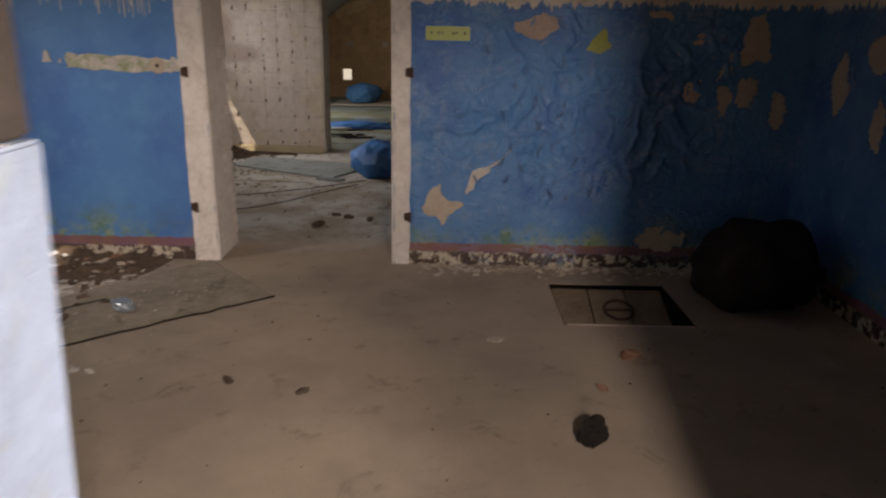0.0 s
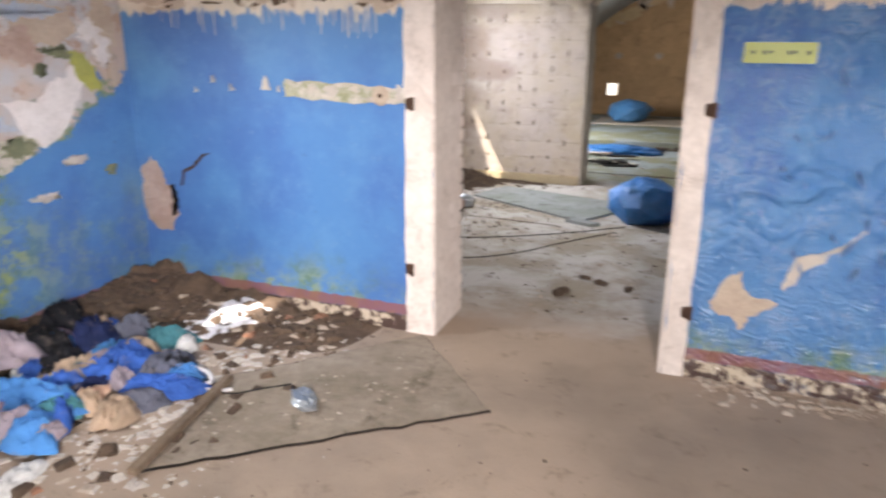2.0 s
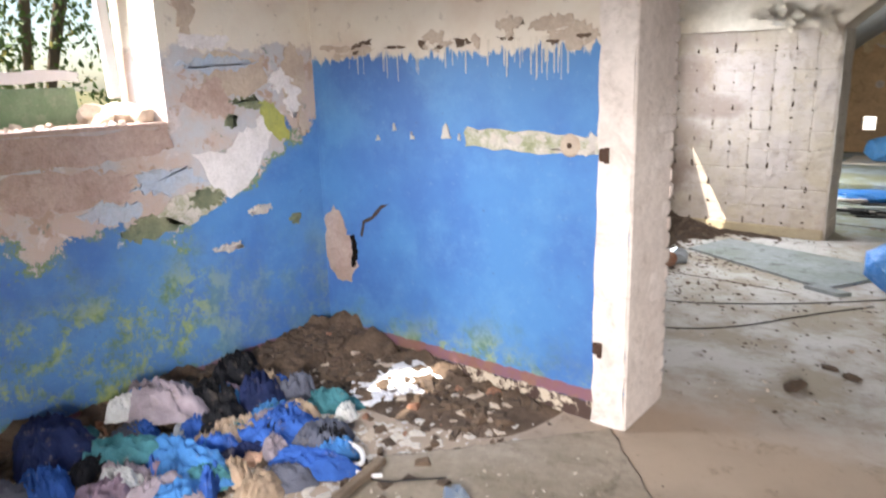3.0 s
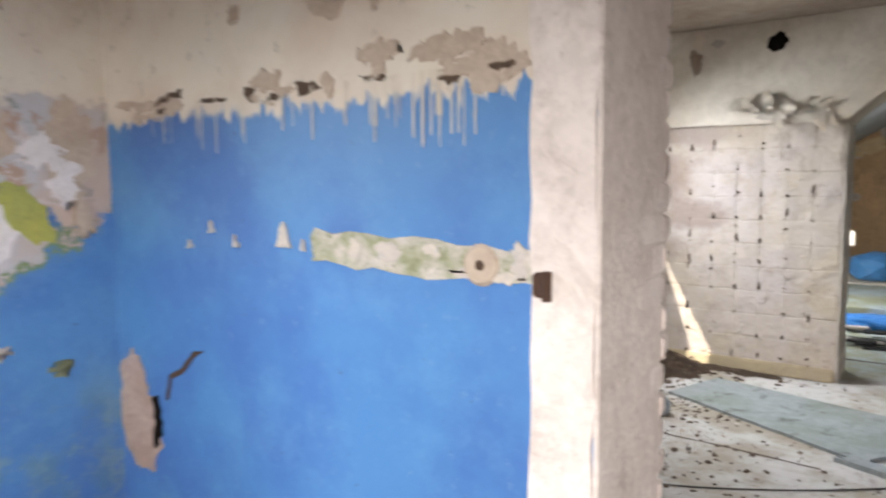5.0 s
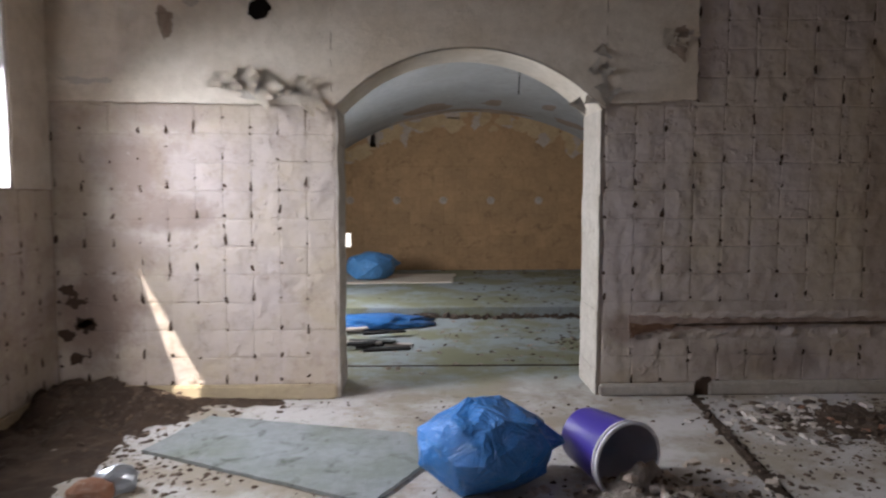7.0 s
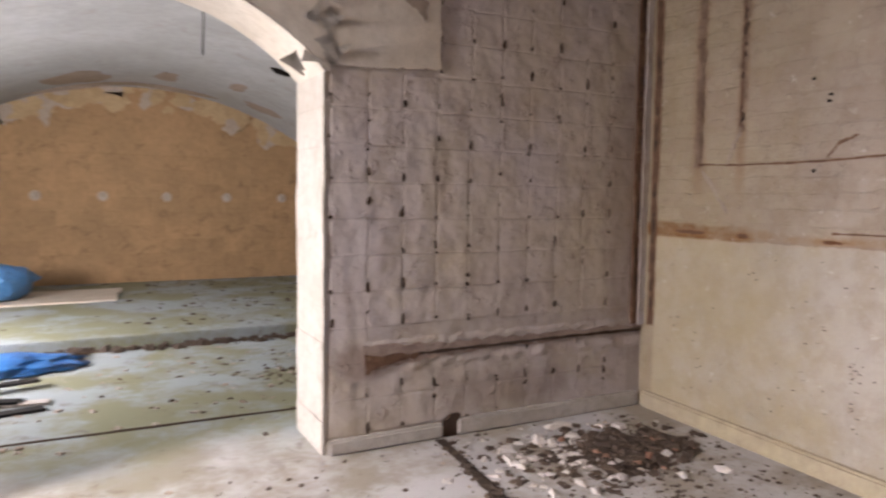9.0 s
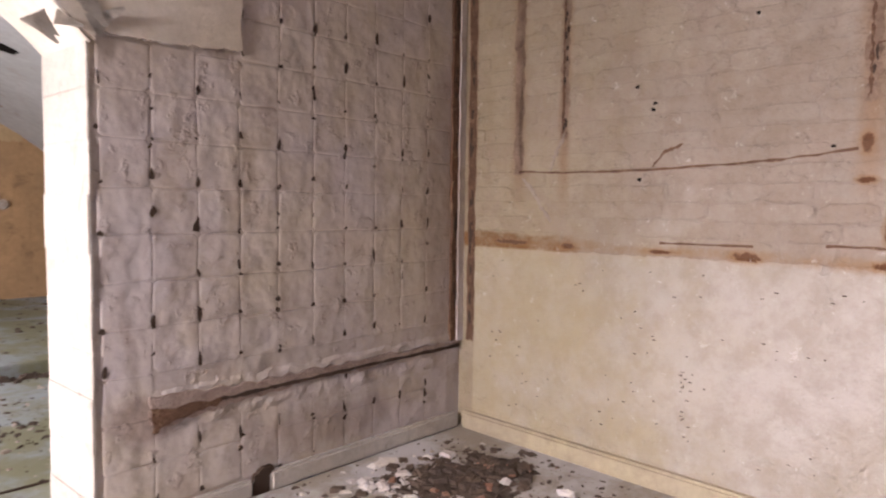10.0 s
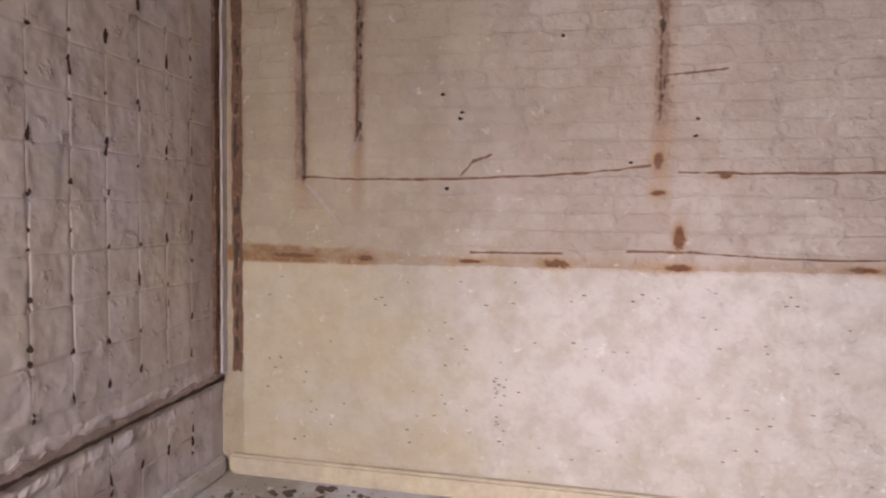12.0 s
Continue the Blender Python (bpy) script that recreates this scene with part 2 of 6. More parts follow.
def stained(name, a, b, stain, low=False, piece=0.0):
    """Old limewash on the right wall of room two, with rust along the level band and brown runs beside the chases."""
    s = Shade(name, 0.9, 0, 0.2)
    x, y, z = s.axes()
    colour = s.mix(s.step(s.noise(1.1, 5, 0.65), 0.36, 0.66), a, b)
    middle = s.noise(7.0, 7, 0.72)
    colour = s.mix(s.math("MULTIPLY", s.step(middle, 0.40, 0.66), 0.42), colour, stain)
    field = s.math("ADD", s.math("MULTIPLY", s.math("SUBTRACT", y, 7.3), 0.42), s.math("MULTIPLY", s.math("SUBTRACT", s.noise(1.6, 6, 0.7), 0.5), 1.6))
    colour = s.mix(s.math("MULTIPLY", s.step(field, 0.0, 0.9), 0.62 if low else 0.4), colour, (0.40, 0.315, 0.165))
    blotch = s.step(s.noise(2.6, 7, 0.75, distort=0.7), 0.47, 0.64)
    colour = s.mix(s.math("MULTIPLY", blotch, 0.0 if low else 0.38), colour, (0.31, 0.235, 0.185))
    wander = s.math("MULTIPLY", s.math("SUBTRACT", s.noise(3.0, 6, 0.75), 0.5), 0.10)
    off = s.math("ABSOLUTE", s.math("SUBTRACT", s.math("ADD", z, wander), 1.195))
    band = s.math("SUBTRACT", 1.0, s.step(off, 0.0, 0.045))
    colour = s.mix(s.math("MULTIPLY", band, s.math("ADD", 0.12, s.math("MULTIPLY", s.step(s.noise(3.4, 7, 0.75), 0.40, 0.62), 0.7))), colour, (0.27, 0.16, 0.08))
    thick = s.math("MULTIPLY", s.step(s.math("ADD", y, wander), 8.50, 8.62), s.math("MULTIPLY", s.step(z, 1.150, 1.170), s.math("SUBTRACT", 1.0, s.step(s.math("ADD", z, wander), 1.235, 1.26))))
    colour = s.mix(s.math("MULTIPLY", thick, s.math("ADD", 0.2, s.math("MULTIPLY", s.step(s.noise(7, 7, 0.75), 0.3, 0.6), 0.8))), colour, (0.20, 0.098, 0.034))
    for centre, reach in ((8.96, 0.085), (8.64, 0.06), (7.16, 0.085), (9.33, 0.07)):
        off = s.math("ABSOLUTE", s.math("SUBTRACT", s.math("ADD", y, s.math("MULTIPLY", wander, 0.8)), centre))
        run = s.math("MULTIPLY", s.math("SUBTRACT", 1.0, s.step(off, 0.0, reach)), s.step(z, 1.3, 1.7))
        colour = s.mix(s.math("MULTIPLY", run, 0.75), colour, (0.26, 0.16, 0.095))
    ragged_edge = s.math("MULTIPLY", s.math("SUBTRACT", s.noise(24, 6, 0.75, distort=0.8), 0.5), 2.6)
    for cy, cz, ry, rz in RUST_SPOTS:
        du = s.math("DIVIDE", s.math("SUBTRACT", y, cy), ry)
        dv = s.math("DIVIDE", s.math("SUBTRACT", z, cz), rz)
        gap = s.math("ADD", s.math("SQRT", s.math("ADD", s.math("MULTIPLY", du, du), s.math("MULTIPLY", dv, dv))), ragged_edge)
        colour = s.mix(s.math("MULTIPLY", s.math("SUBTRACT", 1.0, s.step(gap, 1.0, 2.2)), 0.6), colour, (0.27, 0.15, 0.07))
        colour = s.mix(s.math("SUBTRACT", 1.0, s.step(gap, 0.75, 1.25)), colour, (0.115, 0.045, 0.018))
    grain = s.noise(45, 6, 0.7)
    flecks = s.step(s.noise(16, 7, 0.78, distort=0.4), 0.60, 0.68)
    colour = s.mix(s.math("MULTIPLY", flecks, 0.45), colour, (0.66, 0.61, 0.55))
    colour = s.mix(s.math("MULTIPLY", s.step(grain, 0.56, 0.74), 0.3), colour, stain)
    if piece:
        colour = s.mix(s.math("MULTIPLY", s.random(), piece), colour, stain)
    lumps = s.math("ADD", s.math("MULTIPLY", s.noise(8, 4, 0.6), 4.0), s.math("MULTIPLY", s.step(s.noise(12, 5, 0.65), 0.56, 0.72), 1.0))
    return s.done(colour, s.math("ADD", s.math("MULTIPLY", grain, 0.6), lumps), 0.8, 0.014)


def tile_bed(name, a, b, stain, piece=0.0):
    """Levelled mortar bed left when wall tiles were pulled off: lumpy, clouded grey and yellow, with brown damp."""
    s = Shade(name, 0.92, 0, 0.2)
    x, y, z = s.axes()
    colour = s.mix(s.step(s.noise(0.8, 5, 0.65), 0.36, 0.62), a, b)
    cloud = s.step(s.noise(2.1, 6, 0.7, distort=0.5), 0.46, 0.66)
    colour = s.mix(s.math("MULTIPLY", cloud, 0.4), colour, (0.43, 0.35, 0.23))
    colour = s.mix(s.math("MULTIPLY", s.step(s.noise(6.5, 7, 0.75), 0.46, 0.68), 0.38), colour, stain)
    edge = s.math("MULTIPLY", s.math("SUBTRACT", s.noise(4, 6, 0.75), 0.5), 1.9)
    for cx, cz, rx, rz, strong in ((-3.05, 1.62, 0.26, 0.20, 0.75), (-2.85, 1.30, 0.40, 0.12, 0.7), (-3.2, 1.05, 0.35, 0.18, 0.6), (-3.3, 0.60, 0.28, 0.32, 0.9), (-2.9, 1.98, 0.5, 0.10, 0.45), (0.42, 0.48, 0.14, 0.10, 0.7), (1.4, 0.25, 0.5, 0.12, 0.5), (2.25, 1.4, 0.16, 0.9, 0.5)):
        du = s.math("DIVIDE", s.math("SUBTRACT", x, cx), rx)
        dv = s.math("DIVIDE", s.math("SUBTRACT", z, cz), rz)
        gap = s.math("ADD", s.math("SQRT", s.math("ADD", s.math("MULTIPLY", du, du), s.math("MULTIPLY", dv, dv))), edge)
        colour = s.mix(s.math("MULTIPLY", s.math("SUBTRACT", 1.0, s.step(gap, 0.5, 1.4)), strong), colour, (0.25, 0.185, 0.155))
    flecks = s.step(s.noise(15, 7, 0.78, distort=0.4), 0.62, 0.70)
    colour = s.mix(s.math("MULTIPLY", flecks, 0.5), colour, (0.60, 0.56, 0.52))
    specks = s.step(s.noise(34, 5, 0.7), 0.66, 0.72)
    colour = s.mix(s.math("MULTIPLY", specks, 0.5), colour, stain)
    if piece:
        colour = s.mix(s.math("MULTIPLY", s.random(), piece), colour, stain)
    lumps = s.math("ADD", s.math("MULTIPLY", s.noise(7, 2.5, 0.5), 3.0), s.math("MULTIPLY", s.step(s.noise(13, 4, 0.6), 0.58, 0.72), 0.7))
    return s.done(colour, s.math("ADD", s.math("MULTIPLY", s.noise(38, 4, 0.6), 0.25), lumps), 0.5, 0.014)


M = {
    "blue": blue_wall("blue_dado_paint", 0.0, False),
    "blue_ruin": blue_wall("ruined_blue_dado_paint", 0.5, True),
    "whitewash": worn("whitewash", WHITEWASH, (0.58, 0.50, 0.40), (0.30, 0.23, 0.16), big=0.9, amount=0.35, bump=0.3),
    # ceiling wash kept darker than whitewash to cut the light it bounces
    "ceiling": worn("low_bounce_ceiling_wash", (0.44, 0.37, 0.30), (0.36, 0.29, 0.23), (0.22, 0.16, 0.11), big=1.0, amount=0.5, bump=0.4),
    "bed": tile_bed("tile_mortar", (0.50, 0.445, 0.425), (0.49, 0.425, 0.35), (0.26, 0.19, 0.15), 0.14),
    "reveal": worn("reveal_plaster", (0.52, 0.48, 0.43), (0.44, 0.395, 0.34), (0.23, 0.175, 0.13), big=2.2, amount=0.5, bump=0.6),
    "bed_far": worn("ochre_tile_mortar", (0.50, 0.31, 0.165), (0.41, 0.26, 0.14), (0.17, 0.10, 0.055), amount=0.65, piece=0.2, fine=20, big=1.6),
    "ground_coat": worn("scratch_coat", (0.36, 0.29, 0.235), (0.29, 0.22, 0.17), (0.12, 0.08, 0.06), amount=0.5, bump=0.7),
    "painted_brick": stained("painted_brick", (0.36, 0.30, 0.25), (0.30, 0.245, 0.195), (0.21, 0.15, 0.105), piece=0.25),
    "lower_coat": stained("stained_lower_coat", (0.43, 0.38, 0.335), (0.36, 0.31, 0.255), (0.26, 0.20, 0.14), low=True),
    "bed_joint": tile_bed("tile_joint_mortar", (0.43, 0.375, 0.35), (0.42, 0.36, 0.295), (0.22, 0.16, 0.12)),
    "brick_joint": stained("painted_joint", (0.325, 0.268, 0.222), (0.27, 0.217, 0.172), (0.18, 0.125, 0.09)),
    "chase": worn("open_chase", (0.29, 0.20, 0.145), (0.19, 0.12, 0.08), (0.06, 0.033, 0.02), amount=0.6, bump=0.8, big=6),
    "chase_shade": worn("shaded_chase", (0.36, 0.275, 0.23), (0.26, 0.185, 0.15), (0.13, 0.08, 0.055), amount=0.6, bump=0.8, big=6),
    "rust": worn("rust_stain", (0.16, 0.085, 0.05), (0.10, 0.05, 0.03), (0.38, 0.26, 0.16), amount=0.7, bump=0.6, big=7),
    "skirting": worn("ochre_skirting", (0.45, 0.37, 0.24), (0.38, 0.31, 0.22), (0.20, 0.15, 0.10), amount=0.5, bump=0.4, big=2),
    "jamb": worn("jamb_plaster", (0.74, 0.67, 0.635), (0.65, 0.575, 0.535), (0.29, 0.22, 0.185), amount=0.45, bump=0.4, big=2.2),
    "jamb_brick": worn("limewashed_brick", (0.78, 0.71, 0.68), (0.68, 0.60, 0.56), (0.30, 0.21, 0.17), amount=0.35, bump=0.35, piece=0.2),
    "vault": worn("grey_vault_paint", (0.42, 0.42, 0.42), (0.36, 0.36, 0.35), (0.27, 0.21, 0.16), amount=0.4, bump=0.3),
    "floor": floor_material("trodden_concrete"),
    "board": worn("dusty_board", (0.32, 0.265, 0.215), (0.225, 0.185, 0.14), (0.095, 0.072, 0.05), big=1.8, amount=0.85),
    "sheet": worn("grey_sheet", (0.28, 0.30, 0.315), (0.215, 0.235, 0.215), (0.075, 0.07, 0.06), big=1.9, amount=0.9),
    "soil": worn("dark_soil", (0.052, 0.035, 0.025), (0.08, 0.053, 0.036), (0.026, 0.018, 0.014), big=5, fine=60, bump=1.0),
    "rubble": worn("plaster_rubble", (0.17, 0.115, 0.08), (0.09, 0.062, 0.045), (0.06, 0.042, 0.033), big=6, fine=50, bump=1.0),
    "chip": worn("plaster_chips", (0.52, 0.46, 0.40), (0.36, 0.28, 0.22), (0.16, 0.11, 0.08), big=9),
    "dark_chip": worn("dark_crumbs", (0.07, 0.05, 0.04), (0.12, 0.085, 0.06), (0.03, 0.02, 0.02), big=9),
    "brick": worn("broken_red_brick", (0.25, 0.115, 0.07), (0.30, 0.17, 0.115), (0.42, 0.36, 0.32), big=9, amount=0.6),
    "bag": plastic_film("blue_plastic_film", (0.028, 0.165, 0.46)),
    "bag_pale": plastic_film("pale_blue_plastic_film", (0.06, 0.21, 0.45)),
    "bucket": plain("violet_plastic", (0.045, 0.028, 0.26), 0.35, 0.5),
    "bucket_inside": plain("pale_plastic", (0.42, 0.40, 0.44), 0.5, 0.4),
    "rim": plain("white_plastic", (0.70, 0.68, 0.70), 0.4, 0.5),
    "black": plain("black_rubber", (0.012, 0.011, 0.011), 0.6, 0.3),
    # these two put the shade inside holes, pits and cracks into the colour
    "void": plain("hole_shade", (0.008, 0.006, 0.005), 0.95, 0.05),
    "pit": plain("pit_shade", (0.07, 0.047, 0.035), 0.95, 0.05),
    "iron": worn("rusty_iron", (0.075, 0.045, 0.035), (0.11, 0.06, 0.04), (0.03, 0.02, 0.018), 0.75, 8, 60, 0.5, 0.6, 0.4, metal=0.5),
    "near_black": worn("near_black_matter", (0.014, 0.011, 0.010), (0.025, 0.018, 0.015), (0.006, 0.005, 0.005), 0.85, 6, 40),
    "yellow": plain("yellow_green_enamel", (0.27, 0.31, 0.03), 0.4, 0.5),
    "tin": plain("crushed_tin", (0.34, 0.37, 0.40), 0.35, 0.6, 0.6, fine=40),
    "leaf": plain("leaf_green", (0.075, 0.12, 0.03), 0.6, 0.3),
    "leaf_dry": plain("leaf_yellow", (0.26, 0.24, 0.06), 0.6, 0.3),
    "bark": plain("bark", (0.11, 0.08, 0.055), 0.9, 0.2),
    "earth": worn("earth_and_grass", (0.10, 0.11, 0.04), (0.17, 0.14, 0.07), (0.07, 0.06, 0.03), big=0.5, fine=12),
    "wood": worn("weathered_wood", (0.24, 0.18, 0.13), (0.17, 0.125, 0.09), (0.08, 0.06, 0.045), big=4),
    "paint_pale": worn("pale_entrance_paint", (0.14, 0.17, 0.235), (0.115, 0.14, 0.19), (0.14, 0.15, 0.10), big=3),
    "green_board": worn("green_board", (0.14, 0.22, 0.13), (0.20, 0.27, 0.18), (0.40, 0.38, 0.32), big=3, fine=25),
}


def cloth(name, colour):
    s = Shade(name, 0.9, 0, 0.15)
    weave = s.noise(120, 3)
    tone = s.mix(s.step(s.noise(5, 5), 0.4, 0.7), colour, tuple(c * 0.6 for c in colour))
    tone = s.mix(s.math("MULTIPLY", s.step(s.noise(12, 6, 0.7), 0.56, 0.7), 0.4), tone, (0.28, 0.23, 0.19))
    return s.done(tone, s.math("ADD", weave, s.math("MULTIPLY", s.noise(9, 6, 0.6, distort=1.5), 3)), 0.6, 0.012)


# ---- mesh helpers ----
def part(name, bm, material, parent=None, label="", smooth=False):
    """Links a bmesh as one mesh object, under a thing or a part where one is given."""
    data = bpy.data.meshes.new(name)
    if smooth:
        for f in bm.faces:
            f.smooth = True
    bm.to_mesh(data)
    bm.free()
    data.materials.append(material)
    ob = new(name, data)
    ob.parent = parent
    if label:
        ob["label"] = label
    return ob


def raw_part(name, verts, faces, material, parent=None, label=""):
    data = bpy.data.meshes.new(name)
    data.from_pydata(verts, [], faces)
    data.materials.append(material)
    ob = new(name, data)
    ob.parent = parent
    if label:
        ob["label"] = label
    return ob


def thing(name, label, category, place=(0, 0, 0), group="", kind=""):
    ob = new(name)
    ob.location = place
    ob.empty_display_size = 0.1
    return tagged(ob, label, category, group, kind)


def box(bm, x0, x1, y0, y1, z0, z1, m=None):
    corners = [(x, y, z) for z in (z0, z1) for y in (y0, y1) for x in (x0, x1)]
    v = [bm.verts.new(m @ Vector(c) if m else c) for c in corners]
    for f in ((0, 2, 3, 1), (4, 5, 7, 6), (0, 1, 5, 4), (1, 3, 7, 5), (3, 2, 6, 7), (2, 0, 4, 6)):
        bm.faces.new([v[i] for i in f])
    return v


def boxes(*spans, bevel=0.0, m=None):
    bm = bmesh.new()
    for span in spans:
        box(bm, *span, m=m)
    if bevel:
        bmesh.ops.bevel(bm, geom=bm.edges[:], offset=bevel, segments=2, affect="EDGES")
    return bm


def ragged(points, depth, m, rnd, wobble=0.012, steps=5):
    """A thin slab with a torn outline from a few corners in its own plane."""
    outline = []
    for i, a in enumerate(points):
        b = points[(i + 1) % len(points)]
        for k in range(steps):
            f = k / steps
            outline.append((a[0] + (b[0] - a[0]) * f + rnd.uniform(-wobble, wobble), a[1] + (b[1] - a[1]) * f + rnd.uniform(-wobble, wobble)))
    bm = bmesh.new()
    low = [bm.verts.new(m @ Vector((u, v, 0))) for u, v in outline]
    top = [bm.verts.new(m @ Vector((u, v, depth))) for u, v in outline]
    bm.faces.new(top).normal_update()
    for i in range(len(outline)):
        j = (i + 1) % len(outline)
        bm.faces.new((low[i], low[j], top[j], top[i]))
    bmesh.ops.triangulate(bm, faces=[f for f in bm.faces if len(f.verts) > 4])
    bmesh.ops.recalc_face_normals(bm, faces=bm.faces[:])
    return bm


def on_wall_y(y):
    """Plane of a wall that faces -y: u runs along x, v up."""
    return Matrix(((1, 0, 0, 0), (0, 0, -1, y), (0, 1, 0, 0), (0, 0, 0, 1)))


def on_wall_x(x, way=1):
    """Plane of a wall that faces +x (way 1) or -x (way -1): u runs along y, v up."""
    return Matrix(((0, 0, way, x), (1, 0, 0, 0), (0, 1, 0, 0), (0, 0, 0, 1)))


def splat(cx, cy, rx, ry, rnd, n=9, rough=0.35):
    return [(cx + rx * math.cos(a) * (1 + rnd.uniform(-rough, rough)), cy + ry * math.sin(a) * (1 + rnd.uniform(-rough, rough)))
            for a in (2 * math.pi * i / n for i in range(n))]


def lump(size, seed, fold=0.3, flat=0.0, sub=3, freq=2.2):
    """A crumpled body on the plane z = 0."""
    bm = bmesh.new()
    bmesh.ops.create_icosphere(bm, subdivisions=sub, radius=1.0)
    shift = Vector((seed * 7.3, seed * 3.1, seed * 5.7))
    for v in bm.verts:
        p = v.co.copy()
        r = 1 + fold * (1 - 2 * abs(noise.noise(p * freq + shift))) * 0.6 + fold * 0.7 * noise.noise(p * freq * 0.5 + shift) + fold * 0.25 * noise.noise(p * freq * 2.7 + shift)
        v.co = Vector((p.x * r * size[0], p.y * r * size[1], max((p.z * r + 1 - flat) * size[2], 0.0)))
    return bm


def crumpled(size, seed, freq=3.0):
    """A crumpled cloth lying in folds on the plane z = 0, with an uneven outline."""
    bm = bmesh.new()
    shift = Vector((seed * 5.1, seed * 2.3, seed * 3.7))
    rings, seg = 14, 48
    centre = None
    last = None
    for i in range(rings + 1):
        row = []
        for k in range(seg if i else 1):
            a = 2 * math.pi * k / seg
            d = i / rings
            way = Vector((math.cos(a), math.sin(a), 0))
            out = 1 + 0.4 * noise.noise(way * 0.9 + shift) + 0.10 * noise.noise(way * 3.4 + shift)
            p = way * d * out
            q = Vector((p.x * size[0] / max(size[0], size[1]), p.y * size[1] / max(size[0], size[1]), 0))
            q = Vector((q.x * 0.7 + 0.5 * q.y, q.y * 2.1, 0))
            fold = 1 - 2.2 * abs(noise.noise(q * freq + shift))
            fine = 1 - 2.2 * abs(noise.noise(q * freq * 2.6 + shift * 2))
            h = (1 - d ** 4) * (0.7 + 0.8 * fold + 0.5 * fine)
            row.append(bm.verts.new((p.x * size[0] + 0.03 * size[0] * fine, p.y * size[1] + 0.03 * size[1] * fold, max(0.0, h) * size[2] if i < rings else 0.0)))
        if i == 1:
            for k in range(seg):
                bm.faces.new((last[0], row[k], row[(k + 1) % seg]))
        elif i > 1:
            for k in range(seg):
                bm.faces.new((last[k], row[k], row[(k + 1) % seg], last[(k + 1) % seg]))
        last = row
    return bm


def rough_strip(u0, u1, v0, v1, out, plane, seed, cell=0.018, taper=True):
    """A crumbly strip of render that bulges off a wall plane."""
    nu, nv = max(2, int((u1 - u0) / cell)), max(3, int((v1 - v0) / cell))
    bm = bmesh.new()
    grid = []
    for j in range(nv + 1):
        row = []
        for i in range(nu + 1):
            u, v = u0 + (u1 - u0) * i / nu, v0 + (v1 - v0) * j / nv
            f = math.sin(math.pi * j / nv) if taper else min(1.0, 4.0 * (1 - j / nv) + 0.2)
            n = 0.55 + 0.9 * noise.noise(Vector((u * 9, v * 14, seed))) + 0.5 * noise.noise(Vector((u * 31, v * 34, seed + 3)))
            v += 0.02 * noise.noise(Vector((u * 11, seed, 0.0))) + 0.012 * noise.noise(Vector((u * 37, seed, 1.0)))
            row.append(bm.verts.new(plane @ Vector((u, v, max(0.001, out * f * n) if 0 < j < nv else 0.0))))
        grid.append(row)
    for j in range(nv):
        for i in range(nu):
            bm.faces.new((grid[j][i], grid[j][i + 1], grid[j + 1][i + 1], grid[j + 1][i]))
    return bm


def mound(x0, x1, y0, y1, height, cell=0.06, rough=0.05, seed=0.0):
    """A heap over a rectangle; height(x, y) in metres."""
    nx, ny = max(2, int((x1 - x0) / cell)), max(2, int((y1 - y0) / cell))
    verts, faces = [], []
    for j in range(ny + 1):
        for i in range(nx + 1):
            x, y = x0 + (x1 - x0) * i / nx, y0 + (y1 - y0) * j / ny
            h = height(x, y)
            h += (rough * noise.noise(Vector((x * 5 + seed, y * 5, 0))) + rough * 0.6 * noise.noise(Vector((x * 14, y * 14 + seed, 3)))) * min(1, max(0, h) * 12)
            verts.append((x, y, h))
    for j in range(ny):
        for i in range(nx):
            a = j * (nx + 1) + i
            faces.append((a, a + 1, a + nx + 2, a + nx + 1))
    return verts, faces


def crumbs(name, count, where, size, material, rnd, parent=None, label="", flat=0.5):
    """Loose bits strewn over the floor, as one mesh; where(rnd) gives x, y and the height under the bit."""
    verts, faces = [], []
    shape = [(-1, -1, 0), (1, -1, 0), (1, 1, 0), (-1, 1, 0), (-0.7, -0.6, 1), (0.6, -0.7, 1), (0.7, 0.6, 1), (-0.6, 0.7, 1)]
    sides = [(4, 5, 6, 7), (0, 1, 5, 4), (1, 2, 6, 5), (2, 3, 7, 6), (3, 0, 4, 7)]
    for _ in range(count):
        x, y, z = where(rnd)
        r = size[0] + (size[1] - size[0]) * rnd.random() ** 3
        turn, base, squash = rnd.uniform(0, 6.3), len(verts), rnd.uniform(0.4, 1.0)
        for a, b, c in shape:
            a, b = a * rnd.uniform(0.6, 1.2) * r, b * rnd.uniform(0.6, 1.2) * r * squash
            verts.append((x + a * math.cos(turn) - b * math.sin(turn), y + a * math.sin(turn) + b * math.cos(turn), z + (c * flat * r * rnd.uniform(0.5, 1.4) if c else -0.002)))
        faces += [tuple(base + i for i in f) for f in sides]
    ob = raw_part(name, verts, faces, material, parent, label)
    return ob


def strew(name, label, count, where, size, material, seed, flat=0.5):
    ob = crumbs(name, count, where, size, material, random.Random(seed), flat=flat)
    return tagged(ob, label, "debris", kind="stuff")


